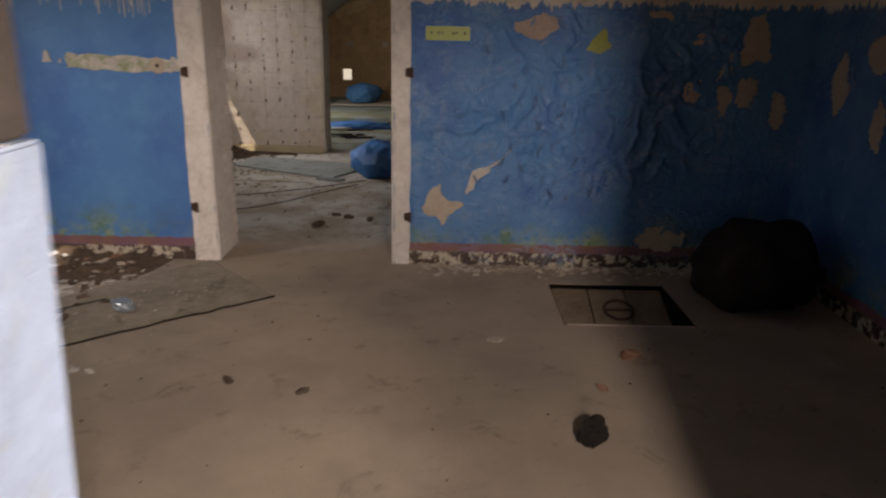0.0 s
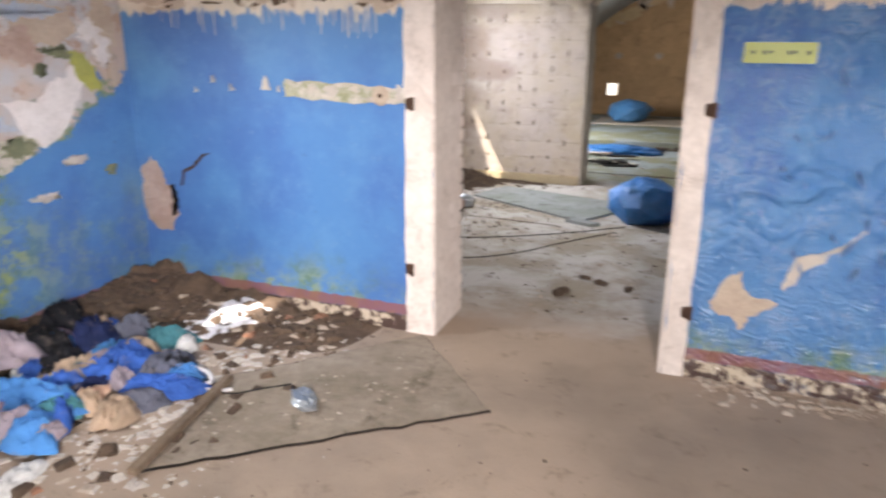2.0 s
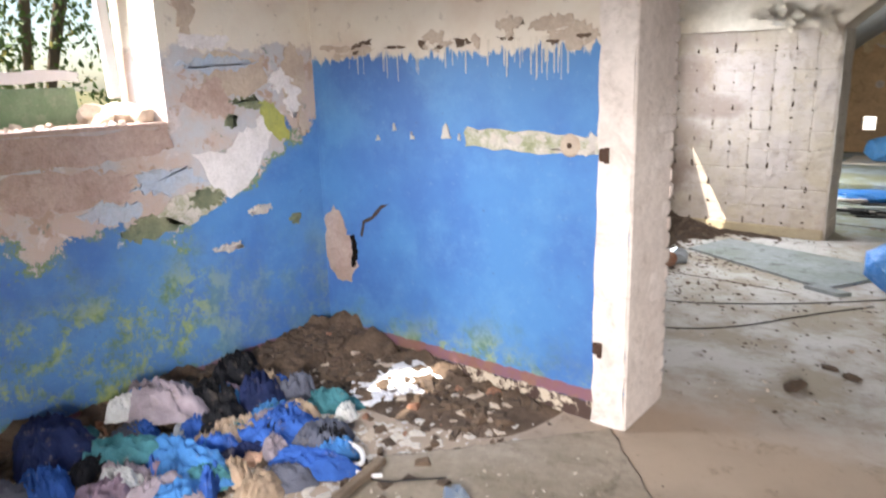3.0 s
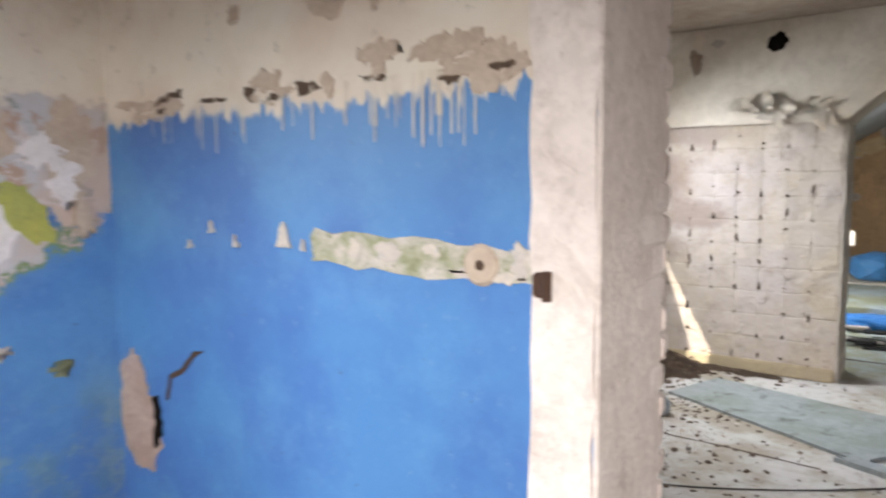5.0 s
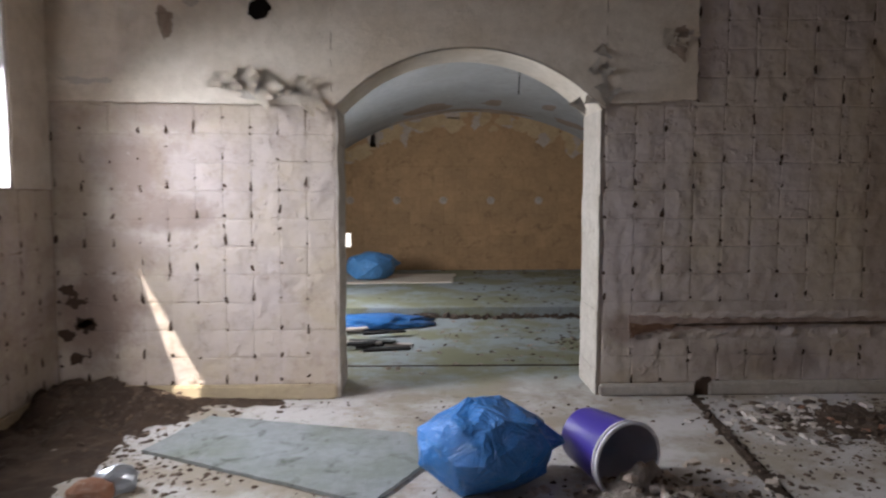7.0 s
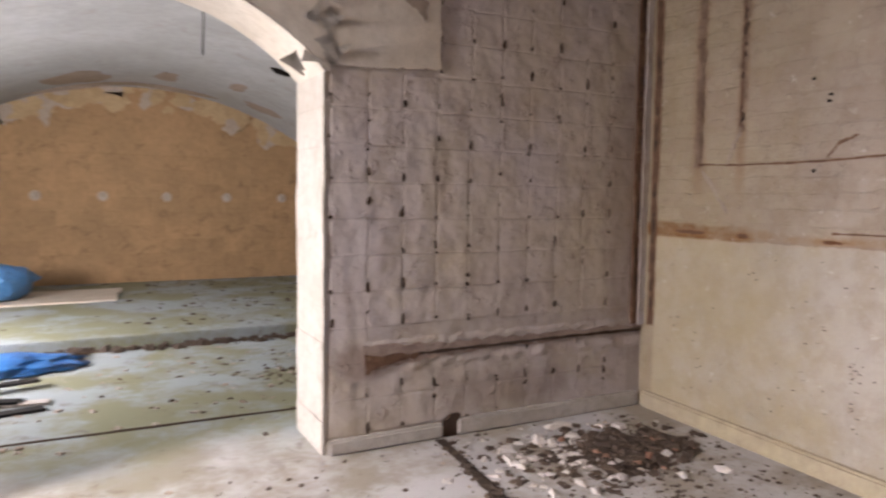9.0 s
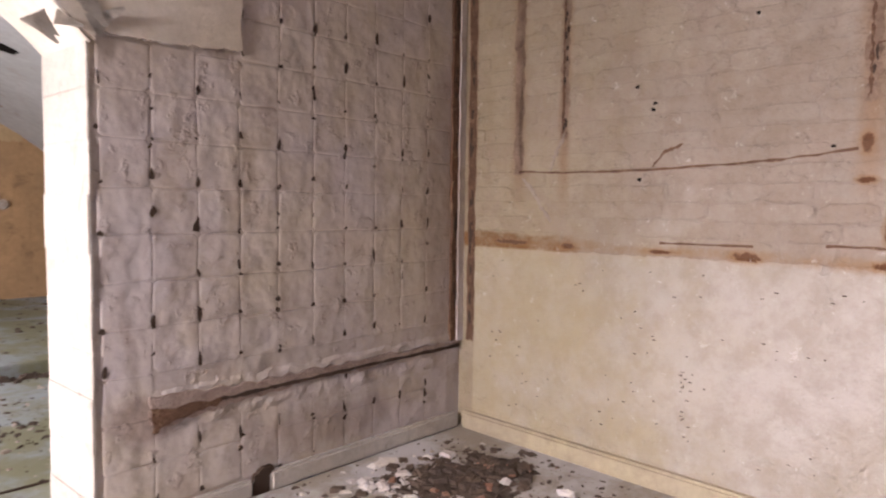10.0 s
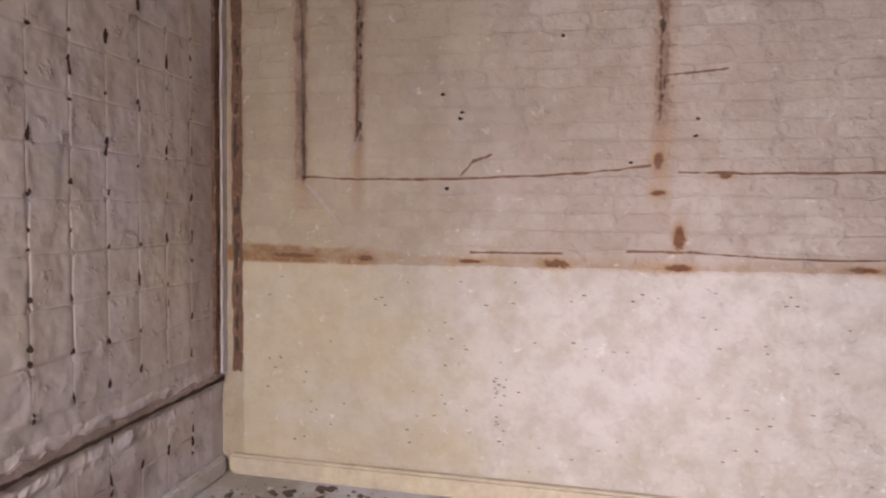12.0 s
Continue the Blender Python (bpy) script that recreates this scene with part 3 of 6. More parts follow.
def tube(name, points, radius, material, parent=None, label=""):
    curve = bpy.data.curves.new(name, "CURVE")
    curve.dimensions, curve.bevel_depth, curve.bevel_resolution = "3D", radius, 2
    line = curve.splines.new("NURBS")
    line.points.add(len(points) - 1)
    for p, q in zip(line.points, points):
        p.co = (*q, 1)
    line.use_endpoint_u, line.order_u = True, 3
    curve.materials.append(material)
    deps = bpy.context.evaluated_depsgraph_get()
    holder = bpy.data.objects.new(name, curve)
    data = bpy.data.meshes.new_from_object(holder.evaluated_get(deps))
    bpy.data.objects.remove(holder)
    data.materials.clear()
    data.materials.append(material)
    ob = new(name, data)
    ob.parent = parent
    if label:
        ob["label"] = label
    return ob


def structure(name, bm, material, label):
    return tagged(part(name, bm, material), label, name.split("_")[0], kind="structure")


# ---- the shell ----
# room one: x -3.72 to 2.45, y 0.62 to 4.78; room two: y 5.21 to 9.42; vaulted hall: y 9.90 to 16.65
LEFT_ONE, LEFT_TWO, RIGHT = -3.72, -3.58, 2.45
FRONT, BACK, ARCH, ARCH_BACK, END = 4.78, 5.19, 9.42, 9.90, 16.65
TOP_ONE, TOP_TWO = 2.95, 2.86
DOOR_L, DOOR_R, DOOR_H = -1.63, -0.36, 2.32
ARCH_L, ARCH_R, SPRING, CROWN = -1.65, 0.20, 2.03, 2.44

# floor with the sunk hatch left open
PIT = (0.72, 1.5, 3.72, 4.42)
floor_bm = boxes((-4.2, PIT[0], -0.2, 12.63, -0.25, 0), (PIT[1], 4.2, -0.2, 12.63, -0.25, 0), (PIT[0], PIT[1], -0.2, PIT[2], -0.25, 0), (PIT[0], PIT[1], PIT[3], 12.63, -0.25, 0))
floor = structure("floor", floor_bm, M["floor"], "dusty trodden concrete floor strewn with crumbs")
step_floor = structure("floor_raised", boxes((-4.2, 4.2, 12.63, 17.1, -0.25, 0.11), bevel=0.012), M["floor"], "concrete floor one low step higher, edge broken")

structure("wall_partition", boxes((-4.17, DOOR_L, FRONT, BACK, 0, 3.1), (DOOR_R, 2.9, FRONT, BACK, 0, 3.1), (DOOR_L, DOOR_R, FRONT, BACK, DOOR_H, 3.1)), M["blue"], "blue oil-painted wall with flaking whitewash above")
structure("wall_left", boxes((-4.17, LEFT_ONE, 0.62, 2.75, 0, 3.1), (-4.17, LEFT_ONE, 3.79, FRONT, 0, 3.1), (-4.17, LEFT_ONE, 2.75, 3.79, 0, 1.50), (-4.17, LEFT_ONE, 2.75, 3.79, 2.97, 3.1)), M["blue_ruin"], "ruined blue wall, paint lost, mossy, with a window opening")
structure("wall_entrance", boxes((-4.17, -0.47, 0.2, 0.62, 0, 3.1), (0.85, 2.9, 0.2, 0.62, 0, 3.1), (-0.47, 0.85, 0.2, 0.62, 2.15, 3.1)), M["blue"], "painted wall with the open entrance")
structure("wall_right_one", boxes((RIGHT, 2.9, 0.62, FRONT, 0, 3.1)), M["blue"], "dark blue painted wall with peeled patches")
structure("ceiling_one", boxes((-4.17, 2.9, 0.2, BACK, 3.1, 3.3)), M["whitewash"], "flaking whitewashed ceiling")

# the opening at y 5.6 to 7.2 is unseen, added for fill light
structure("wall_left_two", boxes((-4.03, LEFT_TWO, BACK, 5.6, 0, 3.0), (-4.03, LEFT_TWO, 5.6, 7.2, 0, 1.47), (-4.03, LEFT_TWO, 5.6, 7.2, 2.3, 3.0), (-4.03, LEFT_TWO, 7.2, 8.02, 0, 3.0), (-4.03, LEFT_TWO, 8.95, ARCH, 0, 3.0), (-4.03, LEFT_TWO, 8.02, 8.95, 0, 1.47), (-4.03, LEFT_TWO, 8.02, 8.95, 2.85, 3.0)), M["ground_coat"], "stripped wall with a window opening full of daylight")
structure("ceiling_two", boxes((-4.03, 2.9, BACK, ARCH, TOP_TWO, 3.05)), M["ceiling"], "whitewashed ceiling, stained and darkened to cut bounced light")

# wall with the segmental arch
half, rise = (ARCH_R - ARCH_L) / 2, CROWN - SPRING
radius, mid = (half * half + rise * rise) / (2 * rise), (ARCH_L + ARCH_R) / 2


def arch_z(x):
    return CROWN - radius + math.sqrt(max(radius * radius - (x - mid) ** 2, 0))


bm = boxes((-4.03, ARCH_L, ARCH, ARCH_BACK, 0, 3.0), (ARCH_R, 2.9, ARCH, ARCH_BACK, 0, 3.0))
steps = 24
for i in range(steps):
    xa, xb = ARCH_L + 2 * half * i / steps, ARCH_L + 2 * half * (i + 1) / steps
    za, zb = arch_z(xa), arch_z(xb)
    v = [bm.verts.new(c) for c in ((xa, ARCH, za), (xb, ARCH, zb), (xb, ARCH, 3), (xa, ARCH, 3), (xa, ARCH_BACK, za), (xb, ARCH_BACK, zb), (xb, ARCH_BACK, 3), (xa, ARCH_BACK, 3))]
    for f in ((0, 1, 2, 3), (5, 4, 7, 6), (1, 0, 4, 5), (3, 2, 6, 7)):
        bm.faces.new([v[k] for k in f])
bmesh.ops.remove_doubles(bm, verts=bm.verts[:], dist=0.0005)
wall_arch = structure("wall_arch", bm, M["bed_joint"], "stripped wall with tile mortar beds and a wide arched opening")

# right wall of room two stands slightly askew
ASKEW = Matrix.Translation((2.45, ARCH, 0)) @ Matrix.Rotation(radians(-3.1), 4, "Z") @ Matrix.Translation((-2.45, -ARCH, 0))
wall_right = structure("wall_right_two", boxes((RIGHT - 0.008, 2.9, BACK - 0.1, ARCH, 0, 3.0), m=ASKEW), M["brick_joint"], "brick wall under old limewash, with open chases and rust stains")

# vaulted hall
V_MID, V_CROWN, V_R, V_HALF = -0.1, 2.86, 4.1, 3.2
bm = bmesh.new()
rows_v = []
for i in range(33):
    x = -V_HALF + 2 * V_HALF * i / 32
    z = V_CROWN - V_R + math.sqrt(V_R ** 2 - x ** 2)
    rows_v.append([bm.verts.new((V_MID + x, y, z + up)) for y in (ARCH_BACK, 12.2, 14.4, END + 0.3) for up in (0, 0.2)])
for a, b in zip(rows_v, rows_v[1:]):
    for k in (0, 2, 4):
        bm.faces.new((a[k], a[k + 2], b[k + 2], b[k]))
        bm.faces.new((a[k + 1], b[k + 1], b[k + 3], a[k + 3]))
structure("ceiling_vault", bm, M["vault"], "grey painted barrel vault with damp stains")
structure("wall_vault_left", boxes((V_MID - V_HALF - 0.3, V_MID - V_HALF, ARCH_BACK, 10.9, 0, 1.45), (V_MID - V_HALF - 0.3, V_MID - V_HALF, 13.4, END, 0, 1.45), (V_MID - V_HALF - 0.3, V_MID - V_HALF, 10.9, 13.4, 0, 0.75)), M["ground_coat"], "low stripped side wall of the vaulted hall with an opening")
structure("wall_vault_right", boxes((V_MID + V_HALF, V_MID + V_HALF + 0.3, ARCH_BACK, END, 0, 1.45)), M["ground_coat"], "low stripped side wall of the vaulted hall")
HOLE = (-2.47, -2.23, 0.50, 0.76)
wall_end = structure("wall_end", boxes((-4.2, HOLE[0], END, END + 0.3, 0, 3.1), (HOLE[1], 4.2, END, END + 0.3, 0, 3.1), (HOLE[0], HOLE[1], END, END + 0.3, 0, HOLE[2]), (HOLE[0], HOLE[1], END, END + 0.3, HOLE[3], 3.1)), M["bed_far"], "ochre end wall with a small hole to daylight")

# ---- doorway between the rooms ----
rnd = random.Random(3)
door_1 = thing("door_1", "open doorway with bare plaster jambs and rusty hinge stubs", "doorway", (DOOR_L, FRONT, 0), kind="structure")
inv = Matrix.Translation((-DOOR_L, -FRONT, 0))


def casing(x0, x1, seed):
    """A strip of rough plaster casing with a worn outer edge."""
    r = random.Random(seed)
    pts = [(x0, 0.0), (x1, 0.0), (x1, 2.5), (x0, 2.5)]
    return ragged(pts, 0.014, inv @ on_wall_y(FRONT), r, 0.007, 26)


part("jamb_casing", casing(-1.80, DOOR_L - 0.006, 1), M["jamb"], door_1, "rough pinkish plaster casing")
part("jamb_casing", casing(DOOR_R + 0.006, -0.245, 2), M["jamb"], door_1, "rough pinkish plaster casing")
part("jamb_reveal", boxes((DOOR_L - 0.004, DOOR_L + 0.008, FRONT - 0.014, 5.185, 0, DOOR_H), m=inv, bevel=0.004), M["jamb"], door_1, "plastered door reveal")
part("jamb_reveal", boxes((DOOR_R - 0.012, DOOR_R + 0.004, FRONT - 0.014, 5.2, 0, DOOR_H), m=inv, bevel=0.004), M["jamb"], door_1, "plastered door reveal")
part("lintel_soffit", boxes((DOOR_L, DOOR_R, FRONT - 0.01, BACK + 0.01, DOOR_H - 0.012, DOOR_H), m=inv), M["jamb"], door_1)
for z, side in ((1.335, -1.765), (0.40, -1.775), (1.36, -0.255), (0.36, -0.262)):
    bm = boxes((side - 0.022, side + 0.022, FRONT - 0.032, FRONT - 0.012, z - 0.03, z + 0.03), m=inv, bevel=0.006)
    bmesh.ops.create_cone(bm, cap_ends=True, segments=10, radius1=0.012, radius2=0.012, depth=0.07, matrix=inv @ Matrix.Translation((side + 0.02, FRONT - 0.035, z)))
    part("hinge_stub", bm, M["iron"], door_1, "rusty hinge stub")

# ---- loose paint and bare patches on the blue walls ----
W = on_wall_y(FRONT)
wall_partition = bpy.data.objects["wall_partition"]
wall_left = bpy.data.objects["wall_left"]
M["bare"] = worn("bare_plaster", (0.52, 0.43, 0.35), (0.45, 0.36, 0.29), (0.30, 0.21, 0.15), big=6, amount=0.4, bump=0.5)
M["bare_green"] = worn("mouldy_plaster", (0.66, 0.60, 0.56), (0.34, 0.35, 0.22), (0.12, 0.14, 0.07), big=15, amount=0.8, bump=0.7, fine=30)
M["bare_pink"] = worn("pink_render", (0.50, 0.385, 0.34), (0.42, 0.30, 0.25), (0.23, 0.145, 0.11), big=5, amount=0.5, bump=0.9)
M["flake"] = worn("paint_flake", (0.60, 0.54, 0.47), (0.50, 0.45, 0.42), (0.20, 0.26, 0.38), big=8, amount=0.4)
M["pale_blue_layer"] = worn("pale_blue_paint_layer", (0.38, 0.46, 0.58), (0.44, 0.46, 0.52), (0.26, 0.24, 0.24), big=5, amount=0.5, bump=0.5)
M["white_layer"] = worn("white_paint_layer", (0.74, 0.70, 0.70), (0.64, 0.60, 0.60), (0.34, 0.31, 0.30), big=7, amount=0.35, bump=0.5)
M["green_layer"] = worn("green_mould", (0.15, 0.17, 0.11), (0.28, 0.29, 0.18), (0.06, 0.07, 0.05), big=9, amount=0.6, bump=0.8)
M["yellow_patch"] = worn("yellow_old_paint", (0.42, 0.40, 0.10), (0.34, 0.36, 0.12), (0.20, 0.22, 0.08), big=6)


def patch(points, material, wall, seed, plane=W, depth=0.004, wobble=0.008, label="bare patch where paint came off", steps=4):
    return part("bare_patch", ragged(points, depth, plane, random.Random(seed), wobble, steps), material, wall, label)


patch([(-0.16, 0.42), (-0.10, 0.55), (-0.035, 0.60), (-0.01, 0.52), (0.02, 0.48), (0.15, 0.46), (0.09, 0.415), (0.03, 0.37), (0.0, 0.30), (-0.05, 0.36), (-0.13, 0.37)], M["bare"], wall_partition, 11)
patch([(0.15, 0.53), (0.20, 0.56), (0.23, 0.62), (0.33, 0.72), (0.45, 0.84), (0.46, 0.87), (0.40, 0.79), (0.30, 0.73), (0.20, 0.70), (0.17, 0.60)], M["flake"], wall_partition, 12, depth=0.012)
patch([(0.93, 1.53), (0.98, 1.62), (1.05, 1.68), (1.06, 1.58), (1.10, 1.56), (1.02, 1.50), (0.97, 1.52)], M["yellow_patch"], wall_partition, 13)
patch(splat(0.60, 1.66, 0.13, 0.075, random.Random(5)), M["bare_pink"], wall_partition, 14)
for k, (cx, cz, rx, rz) in enumerate(((-0.15, 1.84, 0.07, 0.05), (0.30, 1.84, 0.07, 0.04), (0.45, 1.83, 0.06, 0.04), (0.90, 1.83, 0.05, 0.03))):
    patch(splat(cx, cz, rx, rz, random.Random(20 + k)), M["flake"], wall_partition, 30 + k)
for k, (cx, cz, rx, rz) in enumerate(((1.62, 1.62, 0.14, 0.13), (1.66, 1.28, 0.06, 0.11), (1.88, 1.30, 0.06, 0.22), (2.05, 1.60, 0.12, 0.16), (2.02, 1.28, 0.08, 0.13), (1.40, 1.75, 0.10, 0.05), (2.25, 1.15, 0.05, 0.12), (1.55, 0.24, 0.22, 0.09))):
    patch(splat(cx, cz, rx, rz, random.Random(40 + k)), M["bare"], wall_partition, 50 + k, steps=6, wobble=0.014)
wall_right_one = bpy.data.objects["wall_right_one"]
for k, (cy, cz, rx, rz) in enumerate(((4.05, 1.55, 0.14, 0.10), (3.95, 1.15, 0.07, 0.14), (4.4, 1.35, 0.08, 0.17), (3.3, 1.5, 0.13, 0.10))):
    patch(splat(cy, cz, rx, rz, random.Random(60 + k)), M["bare"], wall_right_one, 70 + k, on_wall_x(RIGHT, -1), steps=6, wobble=0.014)

# strip where a bolt was torn off, with its round hole, beside the upper hinge
strip = patch([(-2.56, 1.345), (-2.555, 1.435), (-1.86, 1.415), (-1.80, 1.42), (-1.80, 1.335), (-1.98, 1.325)], M["bare_green"], wall_partition, 81, depth=0.005, wobble=0.012, label="long bare strip, mouldy and scraped", steps=9)
bm = bmesh.new()
bmesh.ops.create_cone(bm, cap_ends=True, segments=18, radius1=0.055, radius2=0.045, depth=0.008, matrix=Matrix.Translation((-1.945, FRONT - 0.008, 1.37)) @ Matrix.Rotation(radians(90), 4, "X"))
part("plaster_plug", bm, M["bare"], wall_partition, "pale round plaster plug")
for k, (px, pz, a, b) in enumerate(((-2.26, 1.392, 0.055, 0.032), (-2.38, 1.39, 0.03, 0.025), (-1.93, 1.345, 0.09, 0.018), (-2.10, 1.40, 0.03, 0.02), (-1.835, 1.385, 0.025, 0.045))):
    patch(splat(px, pz, a, b, random.Random(300 + k), 10, 0.4), M["flake"], wall_partition, 310 + k, depth=0.0068, wobble=0.007, label="pale filler left in the scraped strip", steps=3)
bm = bmesh.new()
bmesh.ops.create_cone(bm, cap_ends=True, segments=12, radius1=0.014, radius2=0.012, depth=0.006, matrix=Matrix.Translation((-1.945, FRONT - 0.0135, 1.37)) @ Matrix.Rotation(radians(90), 4, "X"))
part("bolt_hole", bm, M["pit"], wall_partition)
# broken hole in the corner and its crack
patch([(-3.70, 0.84), (-3.62, 0.93), (-3.55, 0.90), (-3.52, 0.78), (-3.44, 0.68), (-3.43, 0.56), (-3.50, 0.46), (-3.60, 0.44), (-3.70, 0.55)], M["bare_pink"], wall_partition, 82, depth=0.008, wobble=0.015, label="broken-out render in the corner", steps=5)
patch([(-3.475, 0.55), (-3.46, 0.66), (-3.475, 0.75), (-3.44, 0.76), (-3.425, 0.66), (-3.44, 0.57)], M["void"], wall_partition, 83, depth=0.0105, wobble=0.008, label="deep crack, its shade a flat black patch")
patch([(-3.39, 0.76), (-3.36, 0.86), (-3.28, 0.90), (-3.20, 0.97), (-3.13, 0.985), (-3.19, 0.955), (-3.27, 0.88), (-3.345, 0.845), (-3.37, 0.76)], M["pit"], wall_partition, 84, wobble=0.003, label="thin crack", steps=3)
for k, (cx, cz) in enumerate(((-3.19, 1.37), (-3.06, 1.43), (-2.69, 1.41), (-2.60, 1.39), (-2.93, 1.385))):
    r = 0.016 if k != 2 else 0.038
    patch([(cx - r * 0.7, cz - r * 0.8), (cx + r * 0.9, cz - r * 0.9), (cx + r * 0.1, cz + r * 1.3)], M["flake"], wall_partition, 90 + k, depth=0.012, wobble=0.006, label="curled paint flake", steps=3)
# plaster fallen from the whitewash above the dado
for k, (cx, cz, rx, rz) in enumerate(((-2.47, 2.20, 0.13, 0.14), (-2.30, 2.16, 0.08, 0.10), (-2.9, 2.13, 0.03, 0.03), (-2.05, 1.92, 0.10, 0.05), (-1.92, 1.86, 0.09, 0.06), (-2.3, 1.93, 0.08, 0.035), (-3.3, 1.86, 0.09, 0.04), (-2.75, 1.9, 0.07, 0.03))):
    patch(splat(cx, cz, rx, rz, random.Random(100 + k)), M["bare"], wall_partition, 110 + k, depth=0.005, label="lifted plaster patch", wobble=0.012)
r = random.Random(71)
for k in range(46):
    cx = r.uniform(-3.6, -1.86) if k < 30 else r.uniform(-0.2, 1.6)
    patch(splat(cx, r.gauss(1.865, 0.018), r.uniform(0.012, 0.06), r.uniform(0.008, 0.025), r, 8, 0.5), M["bare"] if k % 3 else M["rubble"], wall_partition, 1000 + k, depth=0.0035 + 0.00012 * k, wobble=0.006, label="flaked edge of the dado", steps=2)
# drips of whitewash over the blue
drips = bmesh.new()
r = random.Random(8)
for n in range(64):
    x = r.choice((r.uniform(-3.5, -1.85), r.gauss(-2.2, 0.14)))
    if not -3.6 < x < -1.84:
        continue
    top, long, w, d = 1.87, r.uniform(0.03, 0.20), r.uniform(0.0018, 0.0045), 0.002 + 0.00007 * n
    verts = [drips.verts.new(c) for c in ((x - w, FRONT - d, top), (x + w, FRONT - d, top), (x + w * 0.7, FRONT - d, top - long), (x - w * 0.7, FRONT - d, top - long))]
    drips.faces.new(verts[::-1])
part("whitewash_drips", drips, M["whitewash"], wall_partition, "whitewash drips over blue paint")

def blister(x, z, size, seed):
    """A curled lip of blue paint standing off the wall."""
    r = random.Random(seed)
    bm = bmesh.new()
    turn, rows = r.uniform(-0.9, 0.9), []
    for j in range(7):
        a = (j / 6 - 0.5) * 2.0
        w = size * 0.28 * math.cos(a * 1.3)
        for_row = []
        for k in range(4):
            u, v, lift = (0.5 - k / 3) * w, a * size * 0.5, 0.010 + size * 0.09 * (k / 3) ** 2 * math.cos(a * 1.3)
            for_row.append(bm.verts.new((x + u * math.cos(turn) - v * math.sin(turn), FRONT - lift, z + u * math.sin(turn) + v * math.cos(turn))))
        rows.append(for_row)
    for j in range(6):
        for k in range(3):
            bm.faces.new((rows[j][k], rows[j][k + 1], rows[j + 1][k + 1], rows[j + 1][k]))
    bmesh.ops.solidify(bm, geom=bm.faces[:], thickness=0.0015)
    part("paint_blister", bm, M["blue_flake"], wall_partition, "curled lip of blue paint", True)


def blistered_skin(x0, x1, z0, z1, cell=0.0125):
    """Oil paint that has wrinkled and lifted off the plaster in folds, lying flat round the bare patches."""
    calm = ((0.0, 0.46, 0.17), (0.2, 0.6, 0.09), (0.3, 0.72, 0.08), (0.4, 0.81, 0.07), (0.0, 1.615, 0.19), (0.60, 1.66, 0.17), (1.02, 1.58, 0.13))
    nx, nz = int((x1 - x0) / cell), int((z1 - z0) / cell)
    verts, faces = [], []
    for j in range(nz + 1):
        for i in range(nx + 1):
            x, z = x0 + (x1 - x0) * i / nx, z0 + (z1 - z0) * j / nz
            p = Vector((x, z, 0.0))
            bend = Vector((noise.noise(p * 5 + Vector((3, 1, 0))), noise.noise(p * 5 + Vector((8, 4, 0))), 0)) * 0.10
            fold = max(0.0, 1 - 3.4 * abs(noise.noise((p + bend) * 7.0))) ** 1.6
            fine = max(0.0, 1 - 3.0 * abs(noise.noise((p + bend) * 17.0 + Vector((5, 5, 0))))) ** 1.5
            where = min(1.0, max(0.0, 0.75 + 1.2 * noise.noise(p * 2.1 + Vector((1.7, 0.4, 0)))))
            where *= min(1.0, 0.25 + max(0.0, (z - 0.45) / 0.5)) * min(1.0, (x - x0) / 0.12, (x1 - x) / 0.12, (z1 - z) / 0.08, (z - z0) / 0.1)
            for cx, cz, reach in calm:
                where *= min(1.0, max(0.0, (math.hypot(x - cx, z - cz) - reach) / 0.05))
            edge = i in (0, nx) or j in (0, nz)
            verts.append((x, FRONT + 0.004 if edge else FRONT - 0.0012 - where * (0.024 * fold + 0.010 * fine), z))
    for j in range(nz):
        for i in range(nx):
            a = j * (nx + 1) + i
            faces.append((a, a + 1, a + nx + 2, a + nx + 1))
    ob = raw_part("blistered_paint", verts, faces, M["blue"], wall_partition, "wrinkled blistering blue oil paint")
    for f in ob.data.polygons:
        f.use_smooth = True


blistered_skin(-0.235, 2.0, 0.20, 1.80)
# paler than the wall's blue: the lips' highlights are put into the colour
M["blue_flake"] = plain("lit_blue_flake", (0.16, 0.30, 0.56), 0.3, 0.5)
r = random.Random(19)
for k in range(95):
    x, z = r.choice(((r.gauss(0.65, 0.3), r.gauss(1.15, 0.25)), (r.uniform(-0.15, 1.4), r.uniform(0.5, 1.75))))
    if -0.2 < x < 1.5 and 0.35 < z < 1.78:
        blister(x, z, r.uniform(0.03, 0.09), 2000 + k)

# left wall: bare render round the window and sagging layers
L = on_wall_x(LEFT_ONE, 1)
patch([(3.9, 1.35), (4.02, 1.15), (4.12, 1.08), (4.26, 1.14), (4.36, 1.30), (4.47, 1.45), (4.45, 1.55), (4.38, 1.52), (4.3, 1.45), (4.2, 1.42), (4.1, 1.33)], M["white_layer"], wall_left, 120, L, 0.007, 0.015, "curled plaster hanging off the wall")
patch([(4.42, 1.42), (4.48, 1.36), (4.56, 1.38), (4.52, 1.50), (4.46, 1.58), (4.36, 1.60), (4.36, 1.53)], M["yellow_patch"], wall_left, 121, L, 0.0085, 0.012, "old yellow paint layer")
patch([(3.62, 1.02), (3.72, 0.98), (3.85, 0.97), (3.98, 1.02), (4.1, 1.10), (4.02, 1.17), (3.9, 1.14), (3.76, 1.12)], M["bare_green"], wall_left, 122, L, 0.006, 0.015, "mouldy plaster edge")
